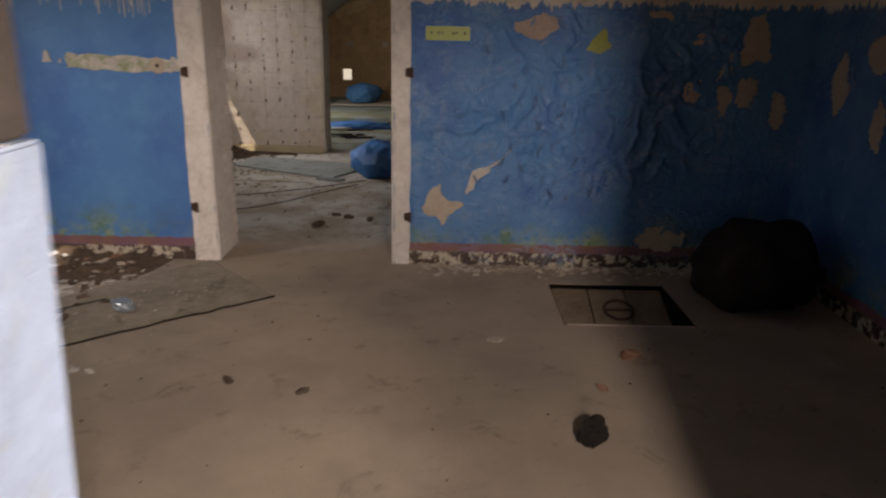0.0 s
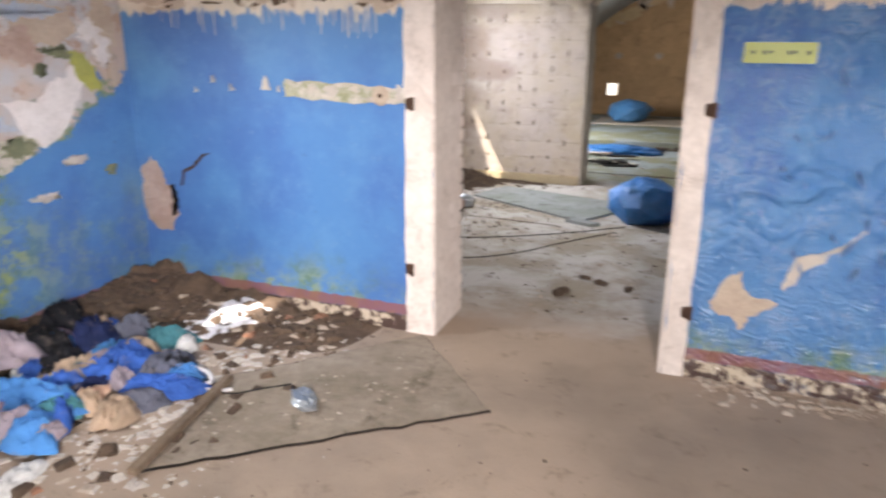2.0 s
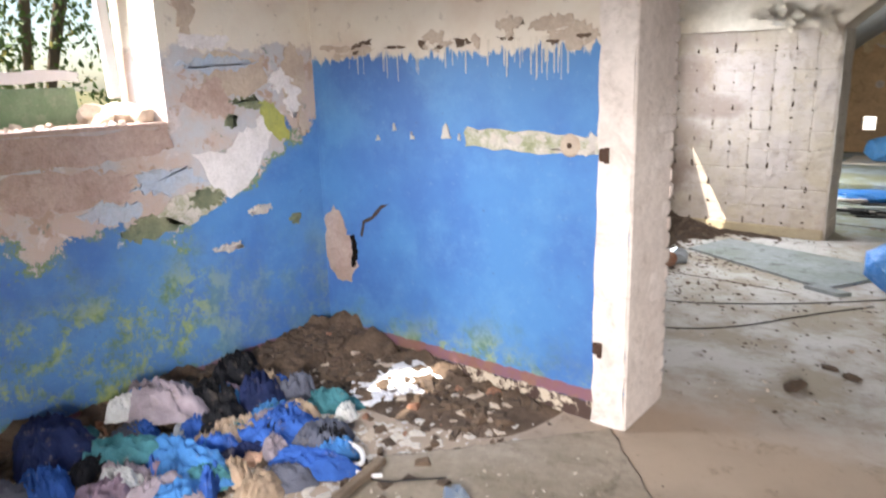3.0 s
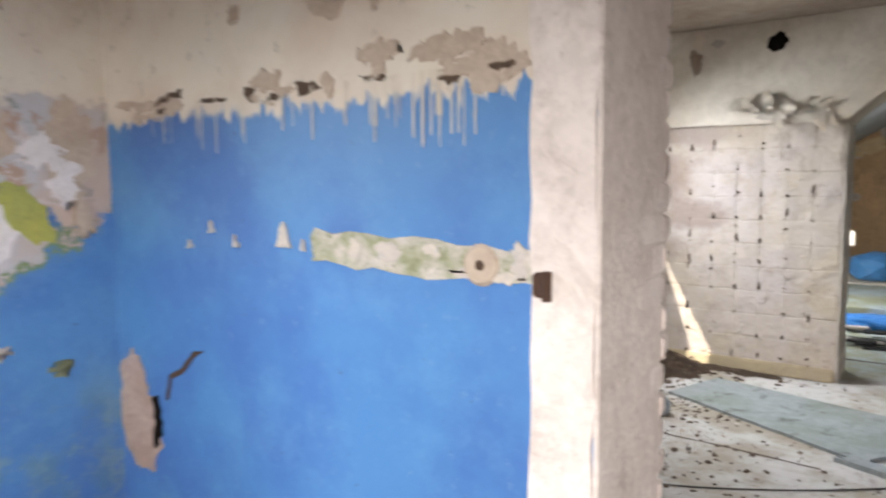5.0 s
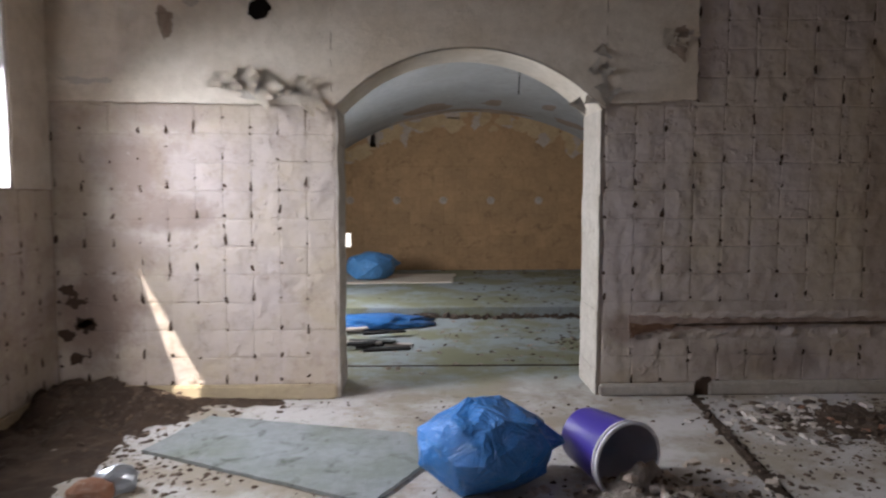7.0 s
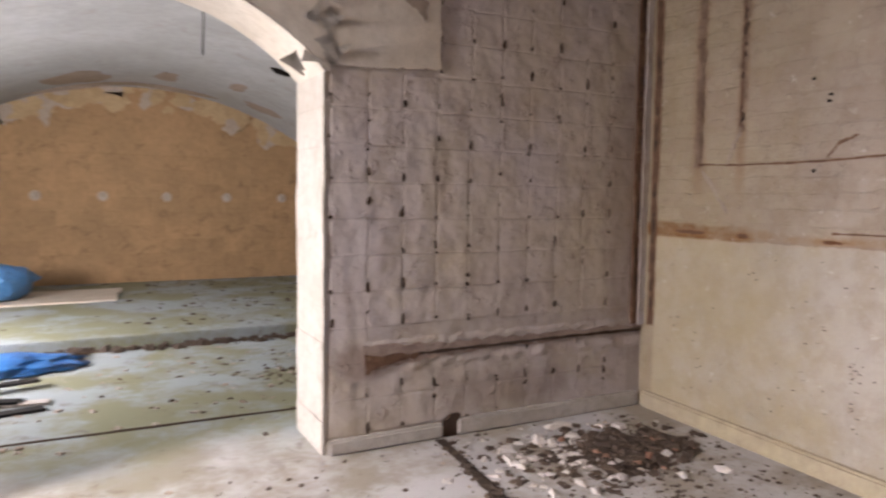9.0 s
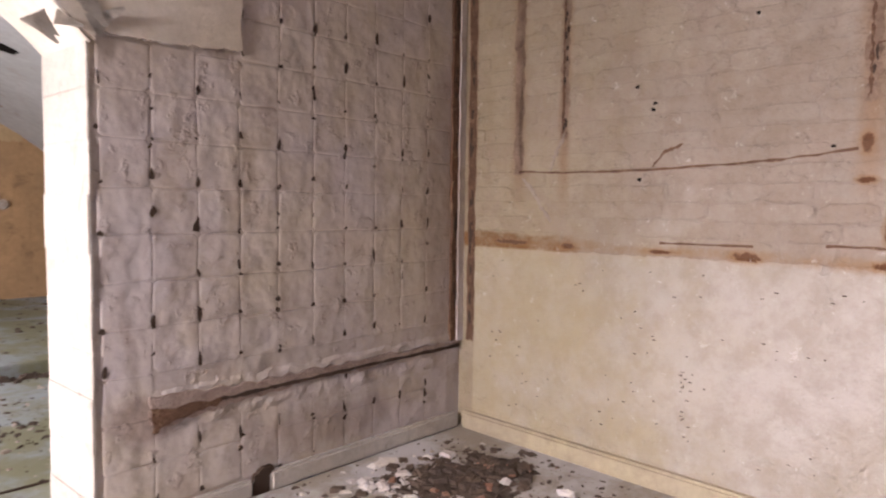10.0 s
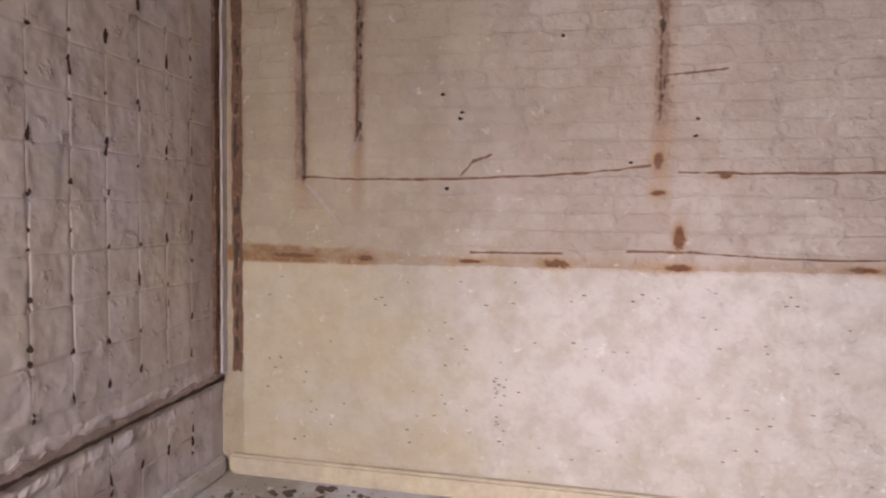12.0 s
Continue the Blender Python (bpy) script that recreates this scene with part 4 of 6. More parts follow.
patch([(2.2, 1.49), (2.2, 1.36), (2.8, 1.345), (3.4, 1.35), (3.72, 1.375), (3.8, 1.40), (3.78, 1.485), (3.4, 1.49)], M["bare_pink"], wall_left, 123, L, 0.02, 0.012, "broken pink render under the sill", steps=8)
for k, (cy, cz, rx, rz) in enumerate(((4.2, 1.75, 0.22, 0.12), (4.05, 1.62, 0.14, 0.10), (4.62, 1.72, 0.09, 0.16), (3.2, 1.22, 0.35, 0.10), (2.5, 1.2, 0.3, 0.12), (4.3, 2.35, 0.2, 0.12), (3.95, 2.1, 0.05, 0.16))):
    patch(splat(cy, cz, rx, rz, random.Random(130 + k), 12), M["bare_pink"] if k % 2 else M["bare"], wall_left, 140 + k, L, 0.004 + 0.001 * k, 0.02, "bare render", steps=4)

for k, (cy, cz, a, b, tone) in enumerate(((3.62, 1.00, 0.16, 0.05, "green_layer"), (3.95, 1.10, 0.11, 0.04, "green_layer"), (4.28, 1.60, 0.09, 0.03, "green_layer"), (4.16, 1.50, 0.035, 0.045, "green_layer"), (4.60, 1.60, 0.05, 0.12, "white_layer"), (4.52, 1.70, 0.08, 0.06, "white_layer"), (4.05, 1.92, 0.18, 0.035, "white_layer"), (3.72, 1.22, 0.20, 0.06, "pale_blue_layer"), (4.12, 1.80, 0.20, 0.035, "pale_blue_layer"), (3.45, 1.10, 0.16, 0.05, "pale_blue_layer"), (4.66, 1.44, 0.04, 0.09, "bare"), (4.3, 0.98, 0.06, 0.02, "flake"), (4.05, 0.80, 0.08, 0.015, "flake"), (4.55, 0.88, 0.03, 0.025, "green_layer"))):
    patch(splat(cy, cz, a, b, random.Random(160 + k), 13, 0.45), M[tone], wall_left, 170 + k, L, 0.011 + 0.0006 * k, 0.016, "ragged remnant of an old paint layer", 4)

wall_entrance = bpy.data.objects["wall_entrance"]
LEAN = Matrix.Shear("XY", 4, (0.052, 0.0)) @ Matrix.Translation((-0.07, 0, 0))
part("entrance_reveal", boxes((-0.40, -0.378, 0.19, 0.63, 0, 1.52), bevel=0.004, m=LEAN), M["paint_pale"], wall_entrance, "pale bluish painted reveal")
part("entrance_face", boxes((-0.9, -0.385, 0.62, 0.632, 0, 1.52), bevel=0.004, m=LEAN), M["paint_pale"], wall_entrance, "pale bluish painted face")
part("entrance_upper", boxes((-0.9, -0.380, 0.186, 0.634, 1.522, 2.15), bevel=0.004), M["near_black"], wall_entrance, "near-black upper jamb")
for k, (z, s) in enumerate(((0.93, 0.06), (0.86, 0.04), (1.48, 0.03))):
    part("moss_spot", ragged(splat(0.58, z, s * 0.6, s, random.Random(90 + k), 9, 0.4), 0.003, on_wall_x(-0.378, 1), random.Random(k), 0.005, 2), M["bare_green"], wall_entrance, "green moss spot")

# enamel number plate
plate = thing("enamel_plate", "small yellow-green plate with dark dots, screwed to blue wall", "plate", (0.0, FRONT - 0.004, 1.615))
part("plate", boxes((-0.145, 0.15, -0.006, 0.0, -0.045, 0.045), bevel=0.004), M["yellow"], plate)
for k, x in enumerate((-0.105, -0.06, -0.035, 0.04, 0.06, 0.115)):
    part("mark", boxes((x - 0.006, x + 0.006, -0.0085, -0.0062, -0.004 - 0.004 * (k % 2), 0.01)), M["black"], plate)

# ---- window of room one ----
window_1 = thing("window_1", "empty window opening with a broken sill, white post and green board", "window", (-3.95, 3.25, 1.50), kind="structure")
sill = ragged([(-0.21, -0.495), (0.235, -0.495), (0.235, 0.535), (-0.21, 0.535)], 0.02, Matrix.Identity(4), random.Random(4), 0.010, 10)
part("window_sill", sill, M["bare_pink"], window_1, "crumbling rendered sill")
bm = boxes((-0.16, -0.13, -0.485, 0.27, 0.02, 0.215), m=Matrix.Rotation(radians(-4), 4, "Y"), bevel=0.004)
part("board", bm, M["green_board"], window_1, "green painted board standing in the opening")
part("rail", ragged([(-0.485, 0.225), (0.30, 0.235), (0.30, 0.285), (-0.485, 0.295)], 0.03, on_wall_x(-0.19, 1), random.Random(41), 0.008, 12), M["rim"], window_1, "broken white-painted rail above the board")
part("post", boxes((-0.19, -0.13, 0.455, 0.505, 0.13, 1.45), m=Matrix.Rotation(radians(1.5), 4, "X"), bevel=0.006), M["rim"], window_1, "white-painted window post")
# unseen board added outside to block part of the sun
part("sun_trim_board", boxes((-0.26, -0.235, -0.55, -0.16, 0.62, 1.45), bevel=0.005), M["wood"], window_1, "unseen weathered board added outside to trim the sun patch")
strew("sill_rubble", "plaster crumbs on the window sill", 120, lambda q: (-3.95 + q.uniform(-0.2, 0.2), 3.25 + q.uniform(-0.45, 0.5), 1.519), (0.006, 0.03), M["chip"], 5, 0.8)
for k, (dx, dy, a, b, c) in enumerate(((0.02, 0.42, 0.10, 0.075, 0.06), (-0.10, 0.33, 0.07, 0.06, 0.05), (0.12, 0.46, 0.06, 0.05, 0.045), (0.05, 0.30, 0.05, 0.04, 0.03))):
    block = part("masonry_lump", lump((a, b, c), 30.5 + k, 0.5, 0.2, 2, 1.4), M["bare"])
    block.location, block.rotation_euler = (-3.95 + dx, 3.25 + dy, 1.518), (0, 0, k * 1.1)
    tagged(block, "broken lump of masonry on the window sill", "masonry lump", "lumps on the sill")

# ---- trodden board, sunk hatch and things on the floor of room one ----
quad = [(-1.07, 4.06), (-1.68, 4.73), (-2.40, 3.90), (-2.24, 3.10)]
board = part("floor_board", ragged(quad, 0.004, Matrix.Translation((0, 0, 0.0095)), random.Random(6), 0.010, 18), M["board"])
# near-black under-layer paints the shade on the board's rotten edge
part("dark_board_edge", ragged([(-1.066, 4.058), (-1.68, 4.736), (-2.406, 3.90), (-2.24, 3.092)], 0.012, Matrix.Translation((0, 0, 0.0005)), random.Random(6), 0.010, 18), M["near_black"], board, "rotten board edge, darkened for its shade")
tagged(board, "large dusty sheet of board lying on the floor", "board")

hatch = thing("floor_hatch", "sunken floor hatch with a broken cover and iron ring", "hatch", (1.11, 4.07, 0.0))
# lining coloured near-black for the shade down in the pit
part("pit_lining", boxes((-0.41, 0.41, -0.37, 0.37, -0.30, -0.26), (-0.41, -0.385, -0.345, 0.345, -0.26, -0.004), (0.385, 0.41, -0.345, 0.345, -0.26, -0.004), (-0.385, 0.385, -0.37, -0.345, -0.26, -0.004), (-0.385, 0.385, 0.345, 0.37, -0.26, -0.004)), M["void"], hatch, "pit lining, near-black for the shade inside")
tilt = Matrix.Translation((0, 0.34, -0.03)) @ Matrix.Rotation(radians(18), 4, "X")
for k in range(3):
    a = -0.375 + 0.25 * k
    part("cover_plank", boxes((a + 0.004, a + 0.246, -0.46 + 0.02 * (k % 2), 0.0, -0.03, 0.0), m=tilt, bevel=0.005), M["wood"], hatch)
bm = bmesh.new()
ring_m = tilt @ Matrix.Translation((0.05, -0.22, 0.004))
for i in range(28):
    a, b = 2 * math.pi * i / 28, 2 * math.pi * (i + 1) / 28
    for q in range(6):
        c, d = 2 * math.pi * q / 6, 2 * math.pi * (q + 1) / 6
        pts = [ring_m @ Vector(((0.095 + 0.011 * math.cos(w)) * math.cos(u), (0.095 + 0.011 * math.cos(w)) * math.sin(u), 0.011 * math.sin(w))) for u, w in ((a, c), (b, c), (b, d), (a, d))]
        bm.faces.new([bm.verts.new(p) for p in pts])
bmesh.ops.remove_doubles(bm, verts=bm.verts[:], dist=0.0005)
ring = part("iron_ring", bm, M["iron"], hatch, "rusty iron ring")
part("ring_bar", boxes((-0.045, 0.145, -0.235, -0.215, 0.004, 0.014), m=tilt, bevel=0.003), M["iron"], ring)
part("front_lip", boxes((-0.37, 0.38, -0.352, -0.335, -0.02, 0.004), bevel=0.003), M["bare"], hatch, "chipped pale concrete lip")

# bulky near-black lump, modelled in the shape of a stuffed sack
sack = part("dark_sack", lump((0.34, 0.29, 0.27), 8.4, 0.45, 0.1, 4, 1.2), M["near_black"], smooth=True)
sack.location, sack.rotation_euler = (1.98, 4.16, 0.0), (0, 0, 0.3)
tagged(sack, "bulging near-black lump on the floor beside the hatch", "sack")


def stone(name, label, x, y, size, material, seed, category="lump", z=0.0):
    ob = part(name, lump(size, seed, 0.8, 0.25, 3, 1.9), material)
    ob.location = (x, y, z)
    ob.rotation_euler = (0, 0, seed * 1.7)
    return tagged(ob, label, category)


stone("mud_lump", "dark lump of dried mud on the floor", 0.64, 2.50, (0.034, 0.045, 0.06), M["near_black"], 1)
stone("brick_chip", "reddish brick chip on the floor", 1.0, 3.31, (0.045, 0.03, 0.02), M["brick"], 2, "brick chip")
stone("brick_chip", "reddish brick chip on the floor", 0.78, 2.96, (0.025, 0.018, 0.012), M["brick"], 3, "brick chip")
stone("plaster_chip", "pale plaster chip on the floor", 0.30, 3.48, (0.04, 0.03, 0.008), M["chip"], 4, "plaster chip")
stone("dark_crumb", "dark crumb on bare floor", -1.02, 2.96, (0.03, 0.014, 0.012), M["dark_chip"], 5, "crumb")
stone("dark_crumb", "dark crumb on bare floor", -0.64, 2.87, (0.026, 0.012, 0.010), M["dark_chip"], 6, "crumb")
stone("crushed_can", "crushed grey tin can on the board", -1.90, 3.80, (0.085, 0.045, 0.03), M["tin"], 7, "can", 0.0135)
stone("mud_lump", "dark crumbly lump behind the doorway", -1.08, 5.72, (0.05, 0.025, 0.03), M["dark_chip"], 8)
stone("mud_lump", "dark crumbly lump behind the doorway", -0.86, 6.02, (0.035, 0.018, 0.02), M["dark_chip"], 9)
stone("mud_lump", "dark crumbly lump behind the doorway", -0.66, 5.95, (0.03, 0.022, 0.02), M["dark_chip"], 10)
stone("mud_lump", "dark crumbly lump behind the doorway", -0.98, 6.1, (0.04, 0.012, 0.012), M["dark_chip"], 11)


# rubble bank in the corner of room one
def bank(x, y):
    a = max(0.0, 1 - (x - LEFT_ONE) / 0.55)
    b = max(0.0, 1 - (FRONT - y) / 0.62) * max(0.0, min(1.0, (-1.9 - x) / 1.2))
    return min(0.17, 0.15 * a ** 1.1 + 0.10 * b ** 1.1) * min(1.0, max(0.0, (y - 1.2) / 0.8)) - 0.004


v, f = mound(LEFT_ONE + 0.001, -1.86, 1.2, FRONT - 0.001, bank, 0.03, 0.13)
heap = raw_part("rubble_bank", v, f, M["rubble"])
tagged(heap, "bank of brown rubble and dirt along the walls", "rubble", kind="stuff")


def on_bank(q):
    while True:
        x, y = q.uniform(LEFT_ONE + 0.03, -1.95), q.uniform(1.5, FRONT - 0.03)
        if q.random() < 0.02 + 5.5 * max(0, bank(x, y)):
            return x, y, max(0.0, bank(x, y)) - 0.005


strew("plaster_fragments", "plaster and brick fragments over the rubble bank", 2600, on_bank, (0.006, 0.06), M["rubble"], 21, 0.6)
strew("brick_bits", "reddish brick bits over the rubble bank", 260, on_bank, (0.008, 0.05), M["brick"], 28, 0.6)
strew("dirt_fragments", "dark dirt crumbs over the rubble bank", 2400, on_bank, (0.006, 0.055), M["dark_chip"], 22, 0.6)
strew("plaster_bits", "pale plaster bits over the rubble bank", 420, on_bank, (0.006, 0.04), M["chip"], 27, 0.45)
# white bits laid over the dark rubble to make the sun patch read bright
strew("paper_scraps", "white bits added to whiten the sun patch on the rubble bank", 330, lambda q: (lambda u: (lambda x, y: (x, y, max(0.0, bank(x, y)) + 0.012))(-2.95 + 0.15 * u + q.gauss(0, 0.055), 4.28 + 0.36 * u + q.gauss(0, 0.06)))(q.random()), (0.015, 0.055), M["rim"], 29, 0.2)
strew("white_flakes", "fallen paint flakes beside the board", 900, lambda q: (-2.45 + q.gauss(0, 0.3), 3.65 + q.gauss(0, 0.55), 0.001), (0.005, 0.04), M["flake"], 23, 0.15)
strew("board_crumbs", "crumbs lying on the sheet of board", 120, lambda q: (lambda a, b: (-1.2 - 1.1 * a - 0.4 * b * (1 - a), 4.05 - 0.75 * a + 0.55 * b * (1 - a * 0.4), 0.0132))(q.random(), q.random()), (0.003, 0.014), M["chip"], 24, 0.4)
strew("foot_crumbs", "dirt along the foot of the blue wall", 600, lambda q: (q.uniform(-0.2, 2.4), FRONT - abs(q.gauss(0.02, 0.10)), 0.0), (0.004, 0.03), M["chip"], 25, 0.5)
strew("floor_crumbs", "small dark crumbs on the concrete", 260, lambda q: (q.uniform(-2.0, 2.3), q.uniform(0.9, 4.7), 0.0), (0.002, 0.010), M["dark_chip"], 26, 0.6)

strew("plaster_flakes", "pinkish grey plaster flakes over the rubble bank", 1100, on_bank, (0.015, 0.075), M["bare"], 39, 0.16)
strew("dark_flakes", "dark flakes over the rubble bank", 700, on_bank, (0.01, 0.045), M["near_black"], 40, 0.2)
batten = part("batten", boxes((-0.025, 0.025, -0.41, 0.41, 0, 0.032), bevel=0.006), M["wood"])
batten.location, batten.rotation_euler = (-2.30, 3.46, 0.0138), (0, 0, radians(11))
tagged(batten, "weathered wooden batten lying along the board", "batten")

# ---- rags and rubbish ----
CLOTHS = {
    "blue": ((0.049, 0.140, 0.504), "blue"), "navy": ((0.021, 0.031, 0.098), "dark navy"), "mauve": ((0.308, 0.224, 0.294), "mauve-grey"), "grey": ((0.140, 0.147, 0.196), "dark grey"),
    "tan": ((0.504, 0.378, 0.280), "tan"), "white": ((0.750, 0.750, 0.750), "white"), "teal": ((0.070, 0.224, 0.266), "teal"), "lilac": ((0.40, 0.34, 0.39), "pale lilac"),
    "red": ((0.504, 0.042, 0.042), "red"), "sky": ((0.08, 0.26, 0.62), "sky-blue"), "black": ((0.017, 0.017, 0.021), "black"), "peach": ((0.700, 0.448, 0.336), "peach"),
}
CLOTH_MATS = {k: cloth(k + "_cloth", c) for k, (c, _) in CLOTHS.items()}
RAGS = [
    ("blue", -2.95, 3.72, 0.24, 0.15, 0.07, 0.5), ("blue", -2.62, 3.62, 0.20, 0.10, 0.05, 0.2), ("sky", -2.85, 3.12, 0.11, 0.30, 0.06, 0.6), ("sky", -3.05, 3.28, 0.26, 0.10, 0.07, 0.1),
    ("mauve", -3.02, 2.86, 0.13, 0.22, 0.08, 0.3), ("white", -3.12, 3.02, 0.08, 0.16, 0.06, 0.8), ("blue", -3.28, 2.78, 0.13, 0.11, 0.08, 0.0), ("lilac", -3.50, 3.42, 0.24, 0.14, 0.09, 0.2),
    ("tan", -3.12, 3.52, 0.18, 0.13, 0.07, 0.9), ("tan", -2.98, 3.86, 0.12, 0.09, 0.07, 0.4), ("navy", -3.28, 3.86, 0.16, 0.13, 0.09, 1.2), ("black", -3.40, 3.68, 0.15, 0.12, 0.07, 0.0),
    ("teal", -3.02, 4.08, 0.20, 0.09, 0.06, 0.3), ("grey", -2.72, 3.80, 0.16, 0.12, 0.06, 1.0), ("grey", -3.14, 4.02, 0.12, 0.10, 0.09, 0.2), ("white", -2.78, 4.02, 0.06, 0.05, 0.05, 0.6),
    ("peach", -2.92, 3.50, 0.14, 0.06, 0.03, 0.4), ("lilac", -2.84, 2.70, 0.14, 0.10, 0.05, 0.5), ("red", -2.98, 2.62, 0.13, 0.05, 0.035, 0.3), ("mauve", -2.62, 2.60, 0.16, 0.12, 0.04, 0.0),
    ("white", -2.62, 2.86, 0.14, 0.06, 0.03, 0.9), ("tan", -2.80, 3.38, 0.07, 0.05, 0.06, 0.0), ("teal", -3.34, 3.10, 0.22, 0.10, 0.06, 0.4), ("grey", -3.30, 2.52, 0.20, 0.16, 0.08, 0.7),
    ("black", -2.96, 3.02, 0.09, 0.12, 0.05, 0.0), ("navy", -3.52, 2.9, 0.16, 0.2, 0.10, 0.5), ("lilac", -3.52, 2.5, 0.16, 0.2, 0.10, 0.9), ("blue", -3.1, 2.4, 0.18, 0.14, 0.08, 0.4), ("black", -3.55, 3.9, 0.10, 0.18, 0.08, 0.1),
]
r = random.Random(77)
for _ in range(85):
    x, y = r.uniform(-3.6, -2.55), r.uniform(2.2, 4.05)
    if y < 2.6 + (x + 3.6) * 0.35 or y > 4.15 - (x + 3.6) * 0.32:
        continue
    RAGS.append((r.choice(("blue", "sky", "mauve", "grey", "tan", "white", "lilac", "navy", "black", "blue", "teal")), x, y, r.uniform(0.05, 0.15), r.uniform(0.04, 0.10), r.uniform(0.03, 0.07), r.uniform(0, 3)))
for k, (tone, x, y, a, b, c, turn) in enumerate(RAGS):
    ob = part("rag", crumpled((a * 1.08, b * 1.02, c * 1.0), 0.37 * k + 1), CLOTH_MATS[tone], smooth=True)
    ob.location = (x, y, max(0.0, bank(x, y)) + 0.012 * (k % 4))
    ob.rotation_euler = (0, 0, turn * 2)
    tagged(ob, "crumpled " + CLOTHS[tone][1] + " rag on the rubbish heap", "rag", "rags on the heap")
strap = tube("white_strap", [(-2.72, 3.82, 0.05), (-2.52, 3.86, 0.06), (-2.40, 3.78, 0.03), (-2.5, 3.72, 0.02), (-2.68, 3.76, 0.03), (-2.36, 3.70, 0.02), (-2.30, 3.78, 0.015)], 0.012, M["rim"])
tagged(strap, "white looped strap lying on the heap", "strap")
cord = tube("thin_cord", [(-2.42, 3.78, 0.01), (-2.3, 3.7, 0.02), (-2.15, 3.82, 0.03), (-2.05, 3.92, 0.025)], 0.004, M["black"])
tagged(cord, "thin dark cord across the floor", "cord")

# ---- room two: skirtings, upper plaster, chases ----
skirt = boxes((LEFT_TWO, ARCH_L - 0.01, ARCH - 0.045, ARCH, 0, 0.105), bevel=0.012)
structure("skirting_arch_left", skirt, M["skirting"], "ochre concrete skirting")
structure("skirting_arch_right", boxes((ARCH_R + 0.01, 0.90, ARCH - 0.045, ARCH, 0, 0.085), (1.0, 2.40, ARCH - 0.045, ARCH, 0, 0.10), bevel=0.012), M["reveal"], "greyish rendered skirting with a broken gap")
structure("skirting_right", boxes((RIGHT - 0.055, RIGHT + 0.012, 5.3, ARCH - 0.06, 0, 0.11), bevel=0.014, m=ASKEW), M["skirting"], "ochre concrete skirting")
structure("skirting_left_two", boxes((LEFT_TWO, LEFT_TWO + 0.045, BACK + 0.05, ARCH - 0.06, 0, 0.11), bevel=0.012), M["skirting"], "ochre concrete skirting")
A = on_wall_y(ARCH)
# whitewashed field above the tiling, cut round the arch
for k, outline in enumerate((
    [(LEFT_TWO + 0.005, 2.07), (-2.6, 2.05), (ARCH_L - 0.02, 2.045), (ARCH_L - 0.02, TOP_TWO - 0.004), (LEFT_TWO + 0.005, TOP_TWO - 0.004)],
    [(ARCH_R + 0.02, 2.07), (0.45, 2.07), (0.86, 2.10), (0.86, TOP_TWO - 0.004), (ARCH_R + 0.02, TOP_TWO - 0.004)],
)):
    part("upper_plaster", ragged(outline, 0.022, A, random.Random(200 + k), 0.006, 22), M["whitewash"], wall_arch, "stained whitewashed upper plaster")
bm = bmesh.new()
N = 30
front, under = [], []
for i in range(N + 1):
    x = ARCH_L - 0.02 + (2 * half + 0.04) * i / N
    z = arch_z(min(max(x, ARCH_L), ARCH_R)) + 0.004
    front.append((bm.verts.new((x, ARCH - 0.022, z)), bm.verts.new((x, ARCH - 0.022, TOP_TWO - 0.004))))
    under.append(bm.verts.new((x, ARCH + 0.0, z)))
for i in range(N):
    bm.faces.new((front[i][0], front[i + 1][0], front[i + 1][1], front[i][1]))
    bm.faces.new((under[i], under[i + 1], front[i + 1][0], front[i][0]))
part("upper_plaster", bm, M["whitewash"], wall_arch, "stained whitewashed upper plaster")
# plaster of the arch's reveals and soffit
r = random.Random(21)
for side, way in ((ARCH_R, -1), (ARCH_L, 1)):
    z = 0.0
    while z < SPRING - 0.02:
        top = min(SPRING, z + r.uniform(0.17, 0.24))
        out = 0.010 + r.uniform(0, 0.008)
        x0, x1 = sorted((side, side + way * out))
        part("arch_reveal", boxes((x0, x1, ARCH - 0.012 + r.uniform(0, 0.008), ARCH_BACK, z + 0.0005, top - 0.0005), bevel=0.0025), M["reveal"], wall_arch, "pale plastered block of the reveal")
        z = top
bm = bmesh.new()
prev = None
for i in range(N + 1):
    x = ARCH_L + 2 * half * i / N
    cur = (bm.verts.new((x, ARCH - 0.02, arch_z(x) - 0.006)), bm.verts.new((x, ARCH_BACK, arch_z(x) - 0.006)))
    if prev:
        bm.faces.new((prev[0], prev[1], cur[1], cur[0]))
    prev = cur
part("arch_soffit", bm, M["whitewash"], wall_arch, "whitewashed arch soffit")


def curl(name, x, z, size, seed, material, parent):
    """A sheet of plaster or paint that curls off the wall facing -y."""
    r = random.Random(seed)
    bm = bmesh.new()
    turn = -math.pi / 2 + r.uniform(-1.3, 1.3)
    z += size * 0.3
    grid = []
    for j in range(6):
        row = []
        for i in range(4):
            u, w = (i / 3 - 0.5) * size * (1.15 - 0.2 * j) * r.uniform(0.8, 1.1), j / 5 * size * 1.5
            lift = 0.024 + size * 0.55 * (j / 5) ** 2
            a, b = u * math.cos(turn) - w * math.sin(turn), u * math.sin(turn) + w * math.cos(turn)
            row.append(bm.verts.new((x + a + r.uniform(-0.004, 0.004), ARCH - lift, z + b)))
        grid.append(row)
    for j in range(5):
        for i in range(3):
            bm.faces.new((grid[j][i], grid[j][i + 1], grid[j + 1][i + 1], grid[j + 1][i]))
    bmesh.ops.solidify(bm, geom=bm.faces[:], thickness=0.004)
    part(name, bm, material, parent, "curled flake of plaster")


